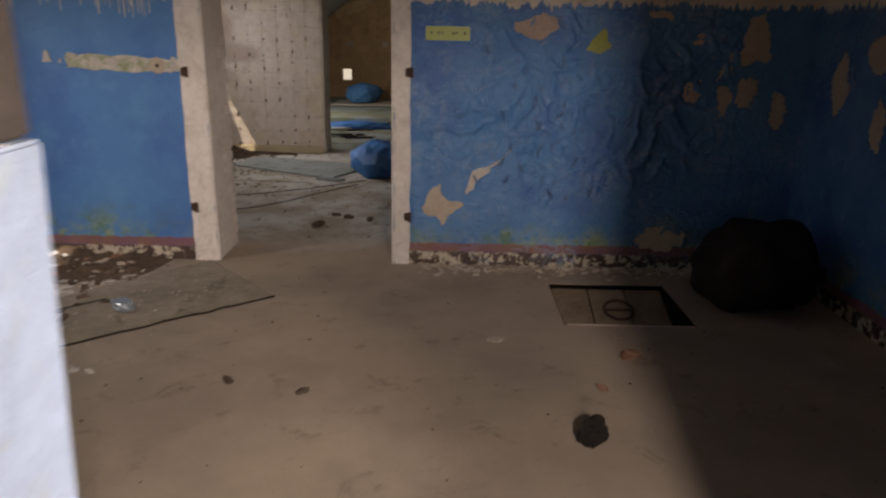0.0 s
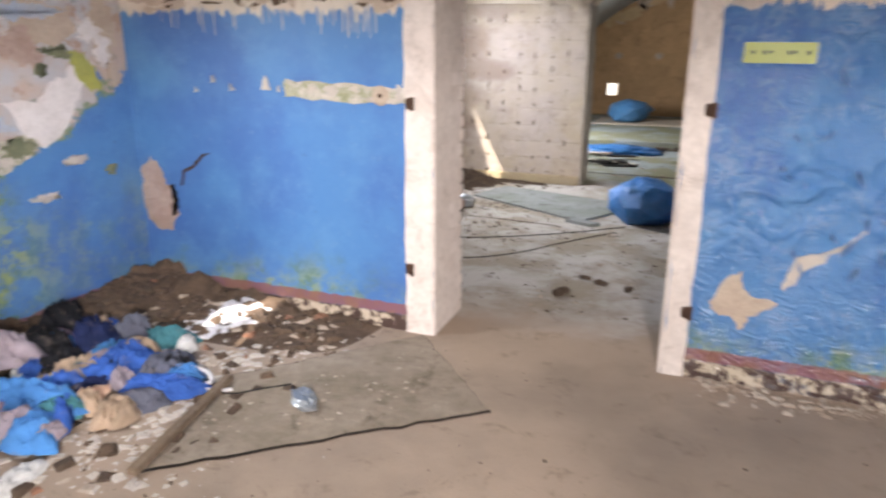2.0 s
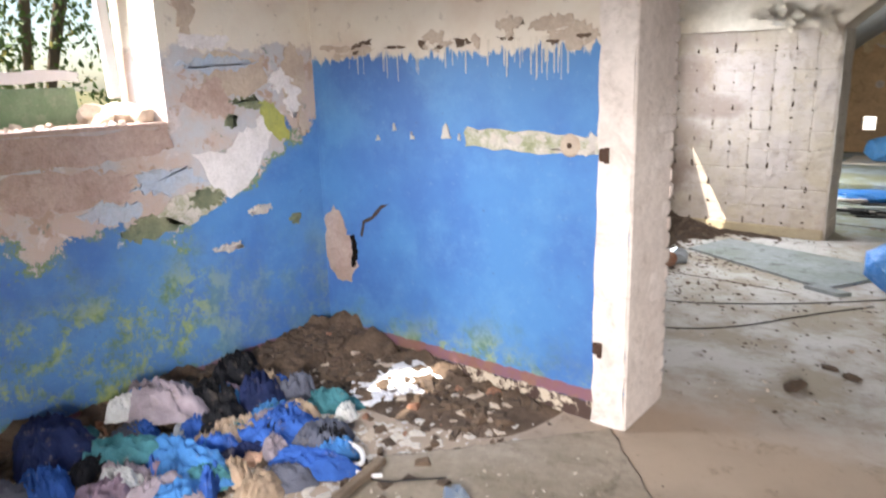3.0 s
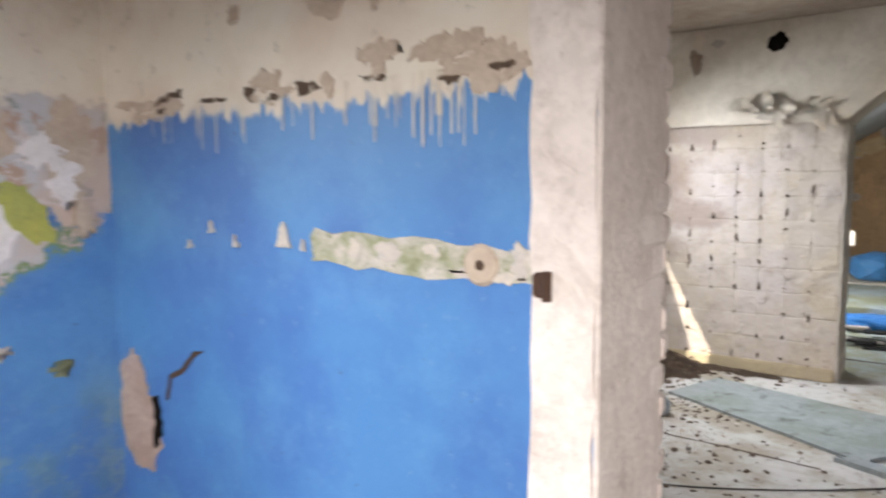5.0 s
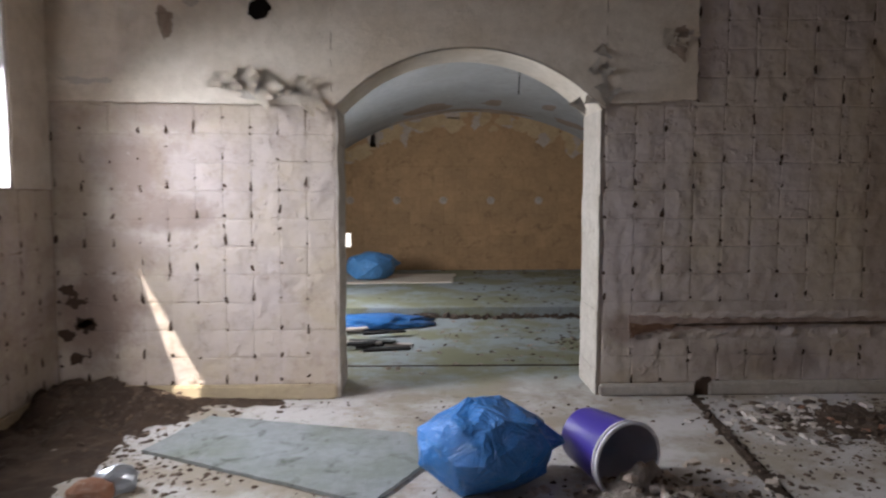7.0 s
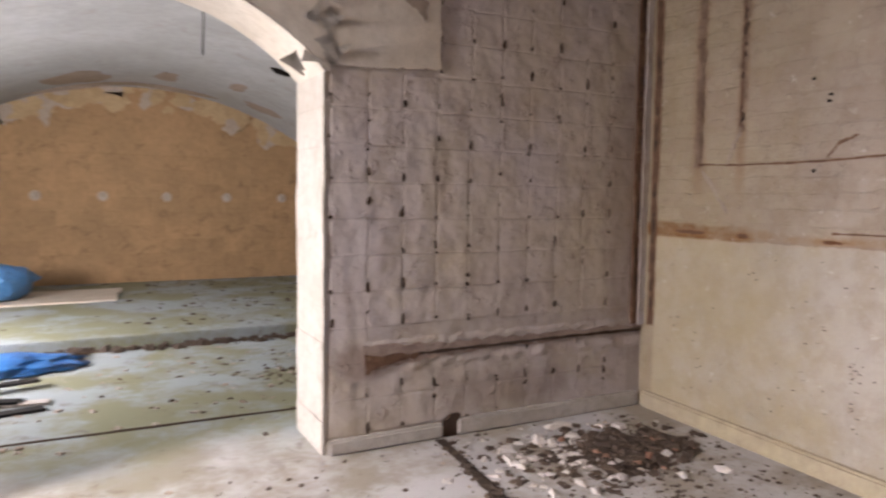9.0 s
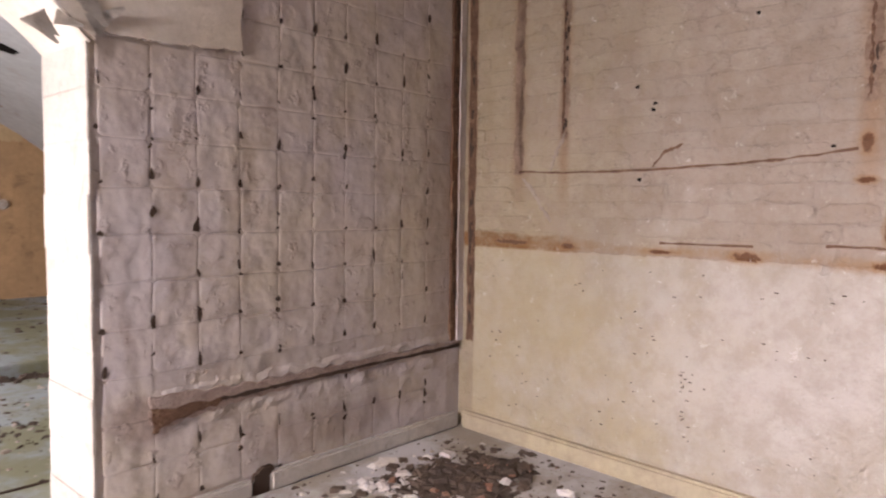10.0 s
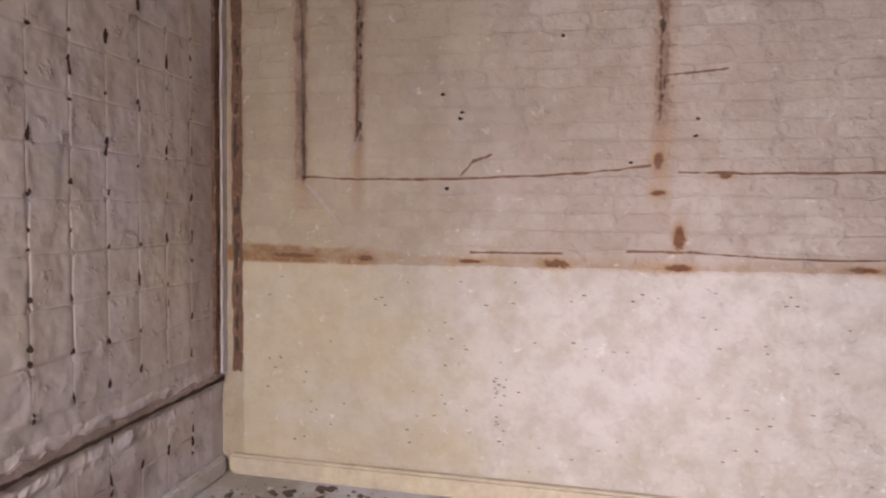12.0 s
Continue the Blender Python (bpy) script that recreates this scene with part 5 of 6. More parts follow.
r = random.Random(17)
for k in range(26):
    t = r.random()
    curl("plaster_curl", -2.52 + 0.70 * t, 2.07 + r.uniform(0, 0.2) * (1 - abs(t - 0.3)), r.uniform(0.05, 0.13), 400 + k, M["whitewash"], wall_arch)
for k in range(9):
    curl("plaster_curl", r.uniform(ARCH_R - 0.22, ARCH_R + 0.02), 2.06 + 0.4 * r.random() ** 2, r.uniform(0.05, 0.10), 600 + k, M["reveal"], wall_arch)
for k in range(7):
    curl("plaster_curl", r.uniform(0.60, 0.80), r.uniform(2.38, 2.60), r.uniform(0.04, 0.09), 430 + k, M["whitewash"], wall_arch)
for k, (x, z, a, b) in enumerate(((-2.78, 2.60, 0.07, 0.10), (-2.60, 2.72, 0.06, 0.03), (-0.98, 2.79, 0.08, 0.02), (-2.12, 2.12, 0.22, 0.04), (0.72, 2.48, 0.08, 0.12), (-3.3, 2.2, 0.16, 0.02))):
    part("stain_patch", ragged(splat(x, z, a, b, random.Random(440 + k), 11, 0.4), 0.0265, A, random.Random(450 + k), 0.01, 3), M["ground_coat"] if k in (0, 4) else M["reveal"], wall_arch, "bare scratch coat where plaster fell")
# holes are flat dark patches, coloured for the shade in them
part("wall_hole", ragged(splat(-2.15, 2.68, 0.075, 0.085, random.Random(461), 10, 0.25), 0.028, A, random.Random(462), 0.01, 3), M["void"], wall_arch, "broken hole as a flat black patch of shade")
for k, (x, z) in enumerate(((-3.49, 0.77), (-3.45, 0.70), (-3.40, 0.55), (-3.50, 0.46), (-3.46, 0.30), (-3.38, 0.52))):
    part("wall_hole", ragged(splat(x, z, 0.06, 0.04, random.Random(470 + k), 9, 0.5), 0.016, A, random.Random(480 + k), 0.012, 3), M["pit"], wall_arch, "broken hollow as a flat dark patch of shade")
# level chase at knee height: dark strips for the groove's shade, crumbled edges, rust
part("level_chase", ragged([(0.42, 0.44), (0.42, 0.57), (1.0, 0.555), (1.6, 0.55), (2.42, 0.55), (2.42, 0.515), (1.6, 0.50), (1.0, 0.49)], 0.015, A, random.Random(490), 0.012, 14), M["chase_shade"], wall_arch, "brown strip for the shaded chase, with rusty dirt")
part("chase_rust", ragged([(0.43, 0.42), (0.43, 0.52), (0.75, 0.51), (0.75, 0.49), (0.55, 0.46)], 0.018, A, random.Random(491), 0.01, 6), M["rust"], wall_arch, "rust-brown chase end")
part("chase_crack", ragged([(0.75, 0.50), (0.75, 0.515), (1.2, 0.52), (2.42, 0.53), (2.42, 0.51), (1.2, 0.505)], 0.019, A, random.Random(492), 0.005, 20), M["pit"], wall_arch, "crack in the chase, its shade a dark strip")
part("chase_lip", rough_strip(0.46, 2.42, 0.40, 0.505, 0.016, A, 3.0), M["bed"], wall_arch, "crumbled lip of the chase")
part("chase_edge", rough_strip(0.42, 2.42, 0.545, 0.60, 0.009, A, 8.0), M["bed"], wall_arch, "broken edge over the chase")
part("skirting_gap", ragged([(0.90, 0.0), (0.92, 0.10), (0.97, 0.13), (1.02, 0.12), (1.0, 0.0)], 0.03, A, random.Random(494), 0.006, 4), M["pit"], wall_arch, "skirting gap, its shade a flat dark patch")

# corner strip with an open joint on either side
corner = structure("trim_corner_strip", ragged([(2.385, 0.555), (2.437, 0.555), (2.437, 1.3), (2.434, TOP_TWO), (2.385, TOP_TWO), (2.383, 1.3)], 0.032, A, random.Random(498), 0.0055, 26), M["bed"], "narrow plaster corner strip")
part("open_joint", ragged([(2.335, 0.56), (2.385, 0.56), (2.385, 2.85), (2.325, 2.85)], 0.020, A, random.Random(500), 0.008, 30), M["rust"], corner, "dark open joint")
RW = ASKEW @ on_wall_x(RIGHT, -1)
part("open_joint", ragged([(9.30, 0.56), (9.355, 0.56), (9.36, 2.85), (9.30, 2.85)], 0.0115, RW, random.Random(501), 0.007, 30), M["rust"], corner, "dark open joint")
r = random.Random(502)
for k in range(26):
    z = r.uniform(0.7, 2.8)
    part("joint_hole", ragged(splat(9.33 + r.uniform(-0.01, 0.01), z, 0.009, r.uniform(0.012, 0.05), r, 7), 0.014, RW, r, 0.003, 2), M["pit"], corner)
    z = r.uniform(0.7, 2.8)
    part("joint_hole", ragged(splat(2.36 + r.uniform(-0.012, 0.012), z, 0.008, r.uniform(0.012, 0.05), r, 7), 0.023, A, r, 0.003, 2), M["pit"], corner)

# right wall: lower coat, rust band, cracks and chases
part("lower_coat", ragged([(5.25, 0.09), (7.3, 0.09), (9.29, 0.09), (9.29, 1.17), (8.6, 1.165), (7.9, 1.17), (7.2, 1.18), (6.4, 1.19), (5.25, 1.20)], 0.013, RW, random.Random(510), 0.006, 26), M["lower_coat"], wall_right, "stained rough lower render")


def crack(points, width, seed, material="rust", depth=0.0165):
    r = random.Random(seed)
    up = [(y, z + width * r.uniform(0.6, 1.0)) for y, z in points]
    down = [(y, z - width * r.uniform(0.6, 1.0)) for y, z in reversed(points)]
    part("crack", ragged(up + down, depth, RW, r, width * 0.55, 8), M[material], wall_right, "irregular crack")


crack([(8.95, 1.61), (8.6, 1.60), (8.2, 1.60), (7.8, 1.615), (7.5, 1.63), (7.2, 1.665)], 0.0065, 530)
crack([(7.08, 1.635), (6.8, 1.63), (6.4, 1.63), (5.9, 1.64)], 0.006, 531)
crack([(8.05, 1.24), (7.6, 1.245)], 0.006, 532)
crack([(7.3, 1.262), (7.0, 1.265), (6.6, 1.245), (6.1, 1.25)], 0.006, 533)
crack([(7.15, 2.08), (7.0, 2.09), (6.88, 2.10)], 0.006, 534)
crack([(8.92, 1.57), (8.85, 1.50), (8.78, 1.40), (8.72, 1.33)], 0.014, 535, "ground_coat", 0.0160)
crack([(8.64, 1.80), (8.70, 1.70), (8.73, 1.62)], 0.018, 536, "ground_coat", 0.0160)
crack([(8.1, 1.62), (8.04, 1.69), (7.95, 1.72)], 0.008, 537)
for k, (y, z) in enumerate(((8.20, 2.02), (8.10, 1.93), (8.11, 1.90), (8.17, 1.555), (7.29, 1.68), (7.0, 1.88), (7.01, 1.80), (7.62, 2.28))):
    part("wall_hole", ragged(splat(y, z, 0.011, 0.008, random.Random(540 + k), 8, 0.4), 0.0175, RW, random.Random(550 + k), 0.003, 2), M["void"], wall_right, "small hole as a flat black spot of shade")
scores = bmesh.new()
r = random.Random(560)
for k in range(130):
    y, z = (7.9 + r.gauss(0, 0.02), r.uniform(0.35, 0.62)) if k < 16 else (r.uniform(5.6, 9.2), r.uniform(0.15, 1.1))
    a, b = r.uniform(0.003, 0.010), r.uniform(0.0012, 0.003)
    box(scores, y - a, y + a, z - b, z + b, 0.0128, 0.0148, m=RW)
part("score_marks", scores, M["pit"], wall_right, "small dark nicks in the render")

# ---- things in room two ----
slab = part("grey_sheet", ragged([(-2.62, 8.40), (-1.31, 7.69), (-0.97, 8.30), (-1.15, 8.62), (-2.42, 8.98)], 0.018, Matrix.Translation((0, 0, 0.004)), random.Random(7), 0.006, 12), M["sheet"])
tagged(slab, "large grey sheet of board lying on the floor", "board")
small = part("plaster_slab", ragged([(-1.45, 7.66), (-1.20, 7.56), (-1.12, 7.63), (-1.34, 7.74)], 0.03, Matrix.Translation((0, 0, 0.001)), random.Random(9), 0.006, 5), M["sheet"])
tagged(small, "small grey slab fragment beside the sheet", "slab")
small = part("plaster_slab", ragged([(-3.0, 7.18), (-2.62, 7.44), (-2.56, 7.40), (-2.7, 7.1)], 0.02, Matrix.Translation((0, 0, 0.001)), random.Random(10), 0.008, 5), M["sheet"])
tagged(small, "small grey slab fragment on the floor", "slab")


def filled_bag(label, place, size, seed, material, turn):
    """A stuffed plastic bag: taut facets between creases, with a twisted neck."""
    r = random.Random(seed)
    ob = thing("blue_bag", label, "bag", place)
    ob.rotation_euler = (0, 0, turn)
    bm = bmesh.new()
    for k in range(36):
        h, a = 1 - 2 * (k + 0.5) / 36, 2.39996 * k
        w = math.sqrt(1 - h * h)
        p = Vector((w * math.cos(a) + r.gauss(0, 0.12), w * math.sin(a) + r.gauss(0, 0.12), h + r.gauss(0, 0.10))).normalized() * r.uniform(0.93, 1.08)
        bm.verts.new((p.x * size[0], p.y * size[1], max(0.0, (p.z * 0.95 + 0.66)) * size[2] * 1.12))
    bmesh.ops.convex_hull(bm, input=bm.verts[:])
    for v in [v for v in bm.verts if not v.link_faces]:
        bm.verts.remove(v)
    bmesh.ops.subdivide_edges(bm, edges=bm.edges[:], cuts=4, use_grid_fill=True, smooth=0.06)
    for v in bm.verts:
        q = v.co * 9
        d = 0.012 * (1 - 2.4 * abs(noise.noise(q + Vector((seed, 0, 0))))) + 0.006 * noise.noise(q * 2.7)
        v.co = Vector((v.co.x * (1 + d * 2.2), v.co.y * (1 + d * 2.2), max(0.0, v.co.z * (1 + d * 2.2))))
    part("film", bm, material, ob)
    neck = bmesh.new()
    last = None
    for i in range(6):
        f = i / 5
        ring = [neck.verts.new((size[0] * (0.72 + 0.42 * f), -size[1] * 0.25 + (0.09 - 0.06 * f) * math.cos(a) * (1 + 0.25 * math.sin(5 * a)), size[2] * (1.0 - 0.1 * f) + (0.09 - 0.075 * f) * math.sin(a) * (1 + 0.25 * math.cos(4 * a)))) for a in (2 * math.pi * k / 18 for k in range(18))]
        if last:
            for k in range(18):
                neck.faces.new((last[k], last[(k + 1) % 18], ring[(k + 1) % 18], ring[k]))
        last = ring
    part("gathered_neck", neck, material, ob, "gathered neck of the bag")
    return ob


filled_bag("full blue plastic bag, crumpled, standing on the floor", (-0.76, 7.95, 0.0), (0.34, 0.27, 0.235), 4, M["bag"], 0.15)

BUCKET_X, BUCKET_Y = -0.155, 7.93
bucket = thing("bucket", "violet plastic bucket lying on its side, spilling rubble", "bucket", (BUCKET_X, BUCKET_Y, 0.183))
lie = Matrix.Rotation(radians(-69), 4, "Z") @ Matrix.Rotation(radians(92), 4, "Y") @ Matrix.Scale(1.2, 4)


def turned(profile, m, seg=36, close=False):
    bm = bmesh.new()
    rings = [[bm.verts.new(m @ Vector((rr * math.cos(2 * math.pi * i / seg), rr * math.sin(2 * math.pi * i / seg), z))) for i in range(seg)] for rr, z in profile]
    for a, b in zip(rings, rings[1:]):
        for i in range(seg):
            bm.faces.new((a[i], a[(i + 1) % seg], b[(i + 1) % seg], b[i]))
    if close:
        bm.faces.new(rings[0][::-1])
    return bm


part("shell", turned([(0.118, -0.15), (0.122, -0.14), (0.150, 0.15)], lie, close=True), M["bucket"], bucket, smooth=True)
part("lining", turned([(0.145, 0.15), (0.118, -0.135), (0.0, -0.135)], lie), M["bucket_inside"], bucket, "pale dusty inside", smooth=True)
part("rim", turned([(0.147, 0.14), (0.158, 0.142), (0.160, 0.152), (0.150, 0.157), (0.144, 0.152)], lie), M["rim"], bucket, "white rim", smooth=True)
part("rim_ring", turned([(0.1485, 0.118), (0.155, 0.119), (0.155, 0.125), (0.1495, 0.126)], lie), M["rim"], bucket, "white moulded ring", smooth=True)
mouth = lie @ Vector((0, 0, 0.15))


def spill(x, y):
    cx, cy = BUCKET_X + 0.06 + mouth.x * 1.15, BUCKET_Y + mouth.y * 1.35
    d = math.hypot((x - cx) / 0.34, (y - cy) / 0.26) + 0.4 * noise.noise(Vector((x * 6, y * 6, 1))) + 0.2 * noise.noise(Vector((x * 16, y * 16, 2)))
    return 0.14 * max(0, 1 - d) - 0.004


v, f = mound(-0.35, 0.55, 7.2, 8.1, spill, 0.025, 0.09)
M["grey_rubble"] = worn("grey_rubble", (0.36, 0.30, 0.26), (0.22, 0.175, 0.145), (0.09, 0.065, 0.05), big=7, fine=45, bump=1.0)
tagged(raw_part("spilled_rubble", v, f, M["grey_rubble"]), "rubble spilled out of the bucket", "rubble", kind="stuff")
strew("spilled_dirt", "dark dirt spilled from the bucket", 500, lambda q: (lambda x, y: (x, y, max(0, spill(x, y)) - 0.003))(0.2 + q.gauss(0, 0.28), 7.62 + q.gauss(0, 0.2)), (0.005, 0.03), M["dark_chip"], 30, 0.5)
strew("spilled_chips", "plaster chips spilled from the bucket", 700, lambda q: (lambda x, y: (x, y, max(0, spill(x, y)) - 0.003))(0.12 + q.gauss(0, 0.26), 7.6 + q.gauss(0, 0.2)), (0.006, 0.04), M["chip"], 31, 0.5)

rubble_brick = part("broken_brick", lump((0.10, 0.075, 0.075), 2.3, 0.25, 0.15, 2, 1.1), M["brick"])
rubble_brick.location, rubble_brick.rotation_euler = (-2.59, 7.72, 0.0), (0, 0, 0.5)
tagged(rubble_brick, "broken red brick on the dusty floor", "brick")
tin = part("crushed_bottle", lump((0.10, 0.06, 0.07), 6.1, 0.4, 0.2, 3, 1.8), M["tin"])
tin.location, tin.rotation_euler = (-2.56, 7.90, 0.0), (0, 0, 0.6)
tagged(tin, "crushed grey plastic bottle beside the brick", "bottle")


def soil(x, y):
    d = math.hypot((x + 3.35) / 0.85, (y - 9.2) / 0.75) + 0.45 * noise.noise(Vector((x * 3, y * 3, 1))) + 0.2 * noise.noise(Vector((x * 9, y * 9, 2)))
    along = math.hypot((x + 3.45) / 0.75, (y - 8.2) / 1.1) + 0.5 * noise.noise(Vector((x * 4, y * 4, 5))) + 0.25 * noise.noise(Vector((x * 11, y * 11, 2)))
    foot = math.hypot((x + 2.6) / 0.75, (y - 9.42) / 0.22) + 0.5 * noise.noise(Vector((x * 6, y * 6, 9)))
    return max(0.18 * max(0, 1 - d), 0.05 * max(0, 1 - along), 0.03 * max(0, 1 - foot)) - 0.004


v, f = mound(LEFT_TWO + 0.04, -1.9, 7.0, ARCH - 0.04, soil, 0.035, 0.08, 4)
tagged(raw_part("soil_heap", v, f, M["soil"]), "dark heap of soil in the corner", "soil", kind="stuff")
strew("soil_crumbs", "dark soil crumbs beside the heap", 900, lambda q: (lambda x, y: (x, y, max(0, soil(x, y)) - 0.004))(min(-2.0, LEFT_TWO + 0.08 + abs(q.gauss(0, 0.6))), ARCH - 0.06 - abs(q.gauss(0, 0.55))), (0.005, 0.032), M["dark_chip"], 32, 0.6)


def corner_pile(x, y):
    d = math.hypot((x - 1.74) / 0.42, (y - 8.78) / 0.30) + 0.6 * noise.noise(Vector((x * 5, y * 5, 1))) + 0.35 * noise.noise(Vector((x * 14, y * 14, 2)))
    return 0.035 * max(0, 1 - d) - 0.004


v, f = mound(1.1, 2.36, 8.2, 9.35, corner_pile, 0.035, 0.08, 9)
tagged(raw_part("leaf_litter", v, f, M["soil"]), "dark litter of leaves and dirt in the corner", "litter", kind="stuff")
strew("litter_leaves", "brown dead leaves and dirt crumbs", 900, lambda q: (lambda x, y: (x, y, max(0, corner_pile(x, y))))(min(2.3, 1.70 + q.gauss(0, 0.28)), min(9.33, 8.82 + q.gauss(0, 0.17))), (0.003, 0.045), M["dark_chip"], 33, 0.35)
strew("litter_bricks", "reddish bits among the litter", 30, lambda q: (min(2.25, 1.80 + q.gauss(0, 0.2)), min(9.3, 8.75 + q.gauss(0, 0.14)), 0.015), (0.006, 0.035), M["brick"], 34, 0.4)
strew("pale_fragments", "pale plaster fragments near the skirting", 150, lambda q: (1.35 + q.gauss(0, 0.3), min(9.33, 8.88 + q.gauss(0, 0.2)), 0.0), (0.01, 0.06), M["flake"], 35, 0.4)
strew("room_crumbs", "small dark crumbs on the pale floor", 2200, lambda q: (q.uniform(-3.4, 2.2), q.uniform(5.3, 9.3), 0.0), (0.002, 0.015), M["dark_chip"], 36, 0.5)
strew("room_chips", "pale plaster chips on the floor", 700, lambda q: (q.uniform(-3.4, 2.2), q.uniform(5.3, 9.3), 0.0), (0.003, 0.020), M["chip"], 37, 0.5)
strew("corner_dirt", "dirt and crumbs trodden over the floor by the soil heap", 1700, lambda q: (max(LEFT_TWO + 0.06, -2.75 + q.gauss(0, 0.55)), min(9.3, 8.2 + q.gauss(0, 0.65)), 0.0), (0.003, 0.022), M["dark_chip"], 46, 0.4)
# dark clutter, strewn thicker to stand in for low light on this floor
strew("right_dirt", "dark dirt and crumbs by the open joint, also dimming the floor", 800, lambda q: (min(2.25, 1.55 + q.gauss(0, 0.38)), min(9.33, 8.35 + q.gauss(0, 0.45)), 0.0), (0.003, 0.022), M["dark_chip"], 47, 0.4)
r = random.Random(48)
for k in range(11):
    chunk = part("plaster_chunk", lump((r.uniform(0.018, 0.05), r.uniform(0.015, 0.03), r.uniform(0.01, 0.02)), 20 + k, 0.8, 0.3, 1, 1.9), M["flake"])
    chunk.location, chunk.rotation_euler = (r.uniform(1.05, 2.1), r.uniform(8.2, 9.15), 0.0), (0, 0, r.uniform(0, 3))
    tagged(chunk, "pale broken chunk of plaster on the dirty floor", "plaster chunk", "plaster chunks in the corner")
# open floor joint filled with dirt
joint = part("floor_joint", ragged([(0.84, 9.36), (0.90, 9.36), (0.64, 7.4), (0.53, 6.2), (0.49, 6.2), (0.58, 7.4)], 0.004, Matrix.Identity(4), random.Random(12), 0.012, 18), M["soil"], floor, "open floor joint filled with dirt")
strew("joint_crumbs", "crumbs along the open floor joint", 420, lambda q: (lambda u: (0.50 + 0.36 * u + q.gauss(0, 0.04), 6.2 + 3.1 * u, 0.003))(q.random()), (0.004, 0.022), M["dark_chip"], 38, 0.6)
for k, pts in enumerate(([(-2.9, 6.62, 0.006), (-2.19, 6.75, 0.006), (-1.7, 7.02, 0.006), (-1.29, 7.31, 0.006), (-0.9, 7.66, 0.006)], [(-2.8, 5.95, 0.006), (-2.0, 6.18, 0.006), (-1.6, 6.5, 0.006), (-1.32, 6.97, 0.006), (-0.95, 7.45, 0.006)])):
    tagged(tube("cable", pts, 0.0042, M["black"]), "thin black cable lying across the floor", "cable", "cables on the floor")
for k, pts in enumerate(([(-2.7, 7.55), (-2.1, 7.55), (-1.5, 7.5)],)):
    up, down = [(x, y + 0.006) for x, y in pts], [(x, y - 0.006) for x, y in reversed(pts)]
    part("floor_crack", ragged(up + down, 0.003, Matrix.Identity(4), random.Random(600 + k), 0.005, 8), M["pit"], floor, "dark floor crack")

# ---- vaulted hall ----
part("floor_seam", ragged([(-3.2, 10.31), (3.0, 10.24), (3.0, 10.27), (-3.2, 10.34)], 0.004, Matrix.Identity(4), random.Random(13), 0.006, 40), M["pit"], floor, "dark seam across the floor")
strew("step_rubble", "dark crumbs along the broken step", 900, lambda q: (q.uniform(-3.2, 3.0), 12.6 - abs(q.gauss(0, 0.07)), 0.0), (0.008, 0.05), M["dark_chip"], 40, 0.9)
strew("hall_litter", "dark litter on the hall floor", 420, lambda q: (q.gauss(0.7, 0.5), q.gauss(11.2, 0.45), 0.0), (0.004, 0.03), M["dark_chip"], 41, 0.3)
strew("hall_chips", "pale chips on the hall floor", 500, lambda q: (q.uniform(-3, 3), q.uniform(10.0, 12.4), 0.0), (0.006, 0.03), M["chip"], 42, 0.4)
strew("upper_litter", "dirt and litter on the raised floor", 500, lambda q: (q.gauss(1.2, 1.2), q.uniform(12.8, 16.6), 0.11), (0.006, 0.04), M["dark_chip"], 43, 0.35)
tarp = part("blue_tarpaulin", lump((0.62, 0.34, 0.05), 3.3, 0.45, 0.45, 4, 2.4), M["bag"], smooth=True)
tarp.location = (-1.68, 12.22, 0.0)
tagged(tarp, "crumpled blue plastic sheet on the floor by the step", "plastic sheet")
filled_bag("full pale blue plastic bag on the raised floor", (-1.80, 15.3, 0.132), (0.42, 0.34, 0.24), 9, M["bag_pale"], 0.6)
pale = part("white_sheet", ragged([(-2.4, 14.75), (-0.55, 14.85), (-0.45, 15.9), (-2.4, 15.9)], 0.02, Matrix.Translation((0, 0, 0.112)), random.Random(14), 0.02, 8), M["whitewash"])
tagged(pale, "pale sheet of board under the bag", "board")
r = random.Random(15)
for k in range(9):
    x, y = r.uniform(-1.95, -1.35), r.uniform(10.9, 11.8)
    ob = part("packaging_strip", boxes((-0.22, 0.22, -0.05, 0.05, 0, 0.018), bevel=0.004), M["flake"] if k % 2 else M["black"])
    ob.location, ob.rotation_euler = (x, y, 0.019 * (k % 3)), (0, 0, r.uniform(-0.4, 0.4))
    tagged(ob, "flattened strip of " + ("pale" if k % 2 else "dark") + " packaging on the hall floor", "packaging", "packaging strips")
EW = on_wall_y(END)
for k, x in enumerate((-2.24, -1.43, -0.62, 0.21, 1.05, 1.88)):
    ob = thing("pipe_stub", "pale capped pipe stub in the ochre wall", "pipe stub", (x, END, 1.33), "row of pipe stubs")
    bm = bmesh.new()
    bmesh.ops.create_cone(bm, cap_ends=True, segments=14, radius1=0.05, radius2=0.045, depth=0.05, matrix=Matrix.Translation((0, -0.035, 0)) @ Matrix.Rotation(radians(90), 4, "X"))
    part("cap", bm, M["chip"], ob)
    bm = bmesh.new()
    bmesh.ops.create_cone(bm, cap_ends=True, segments=14, radius1=0.07, radius2=0.07, depth=0.012, matrix=Matrix.Translation((0, -0.012, 0)) @ Matrix.Rotation(radians(90), 4, "X"))
    part("collar", bm, M["bare"], ob)
M["pale_ochre"] = worn("pale_ochre_plaster", (0.58, 0.42, 0.25), (0.48, 0.34, 0.19), (0.30, 0.19, 0.10), big=3, amount=0.5, bump=0.7)
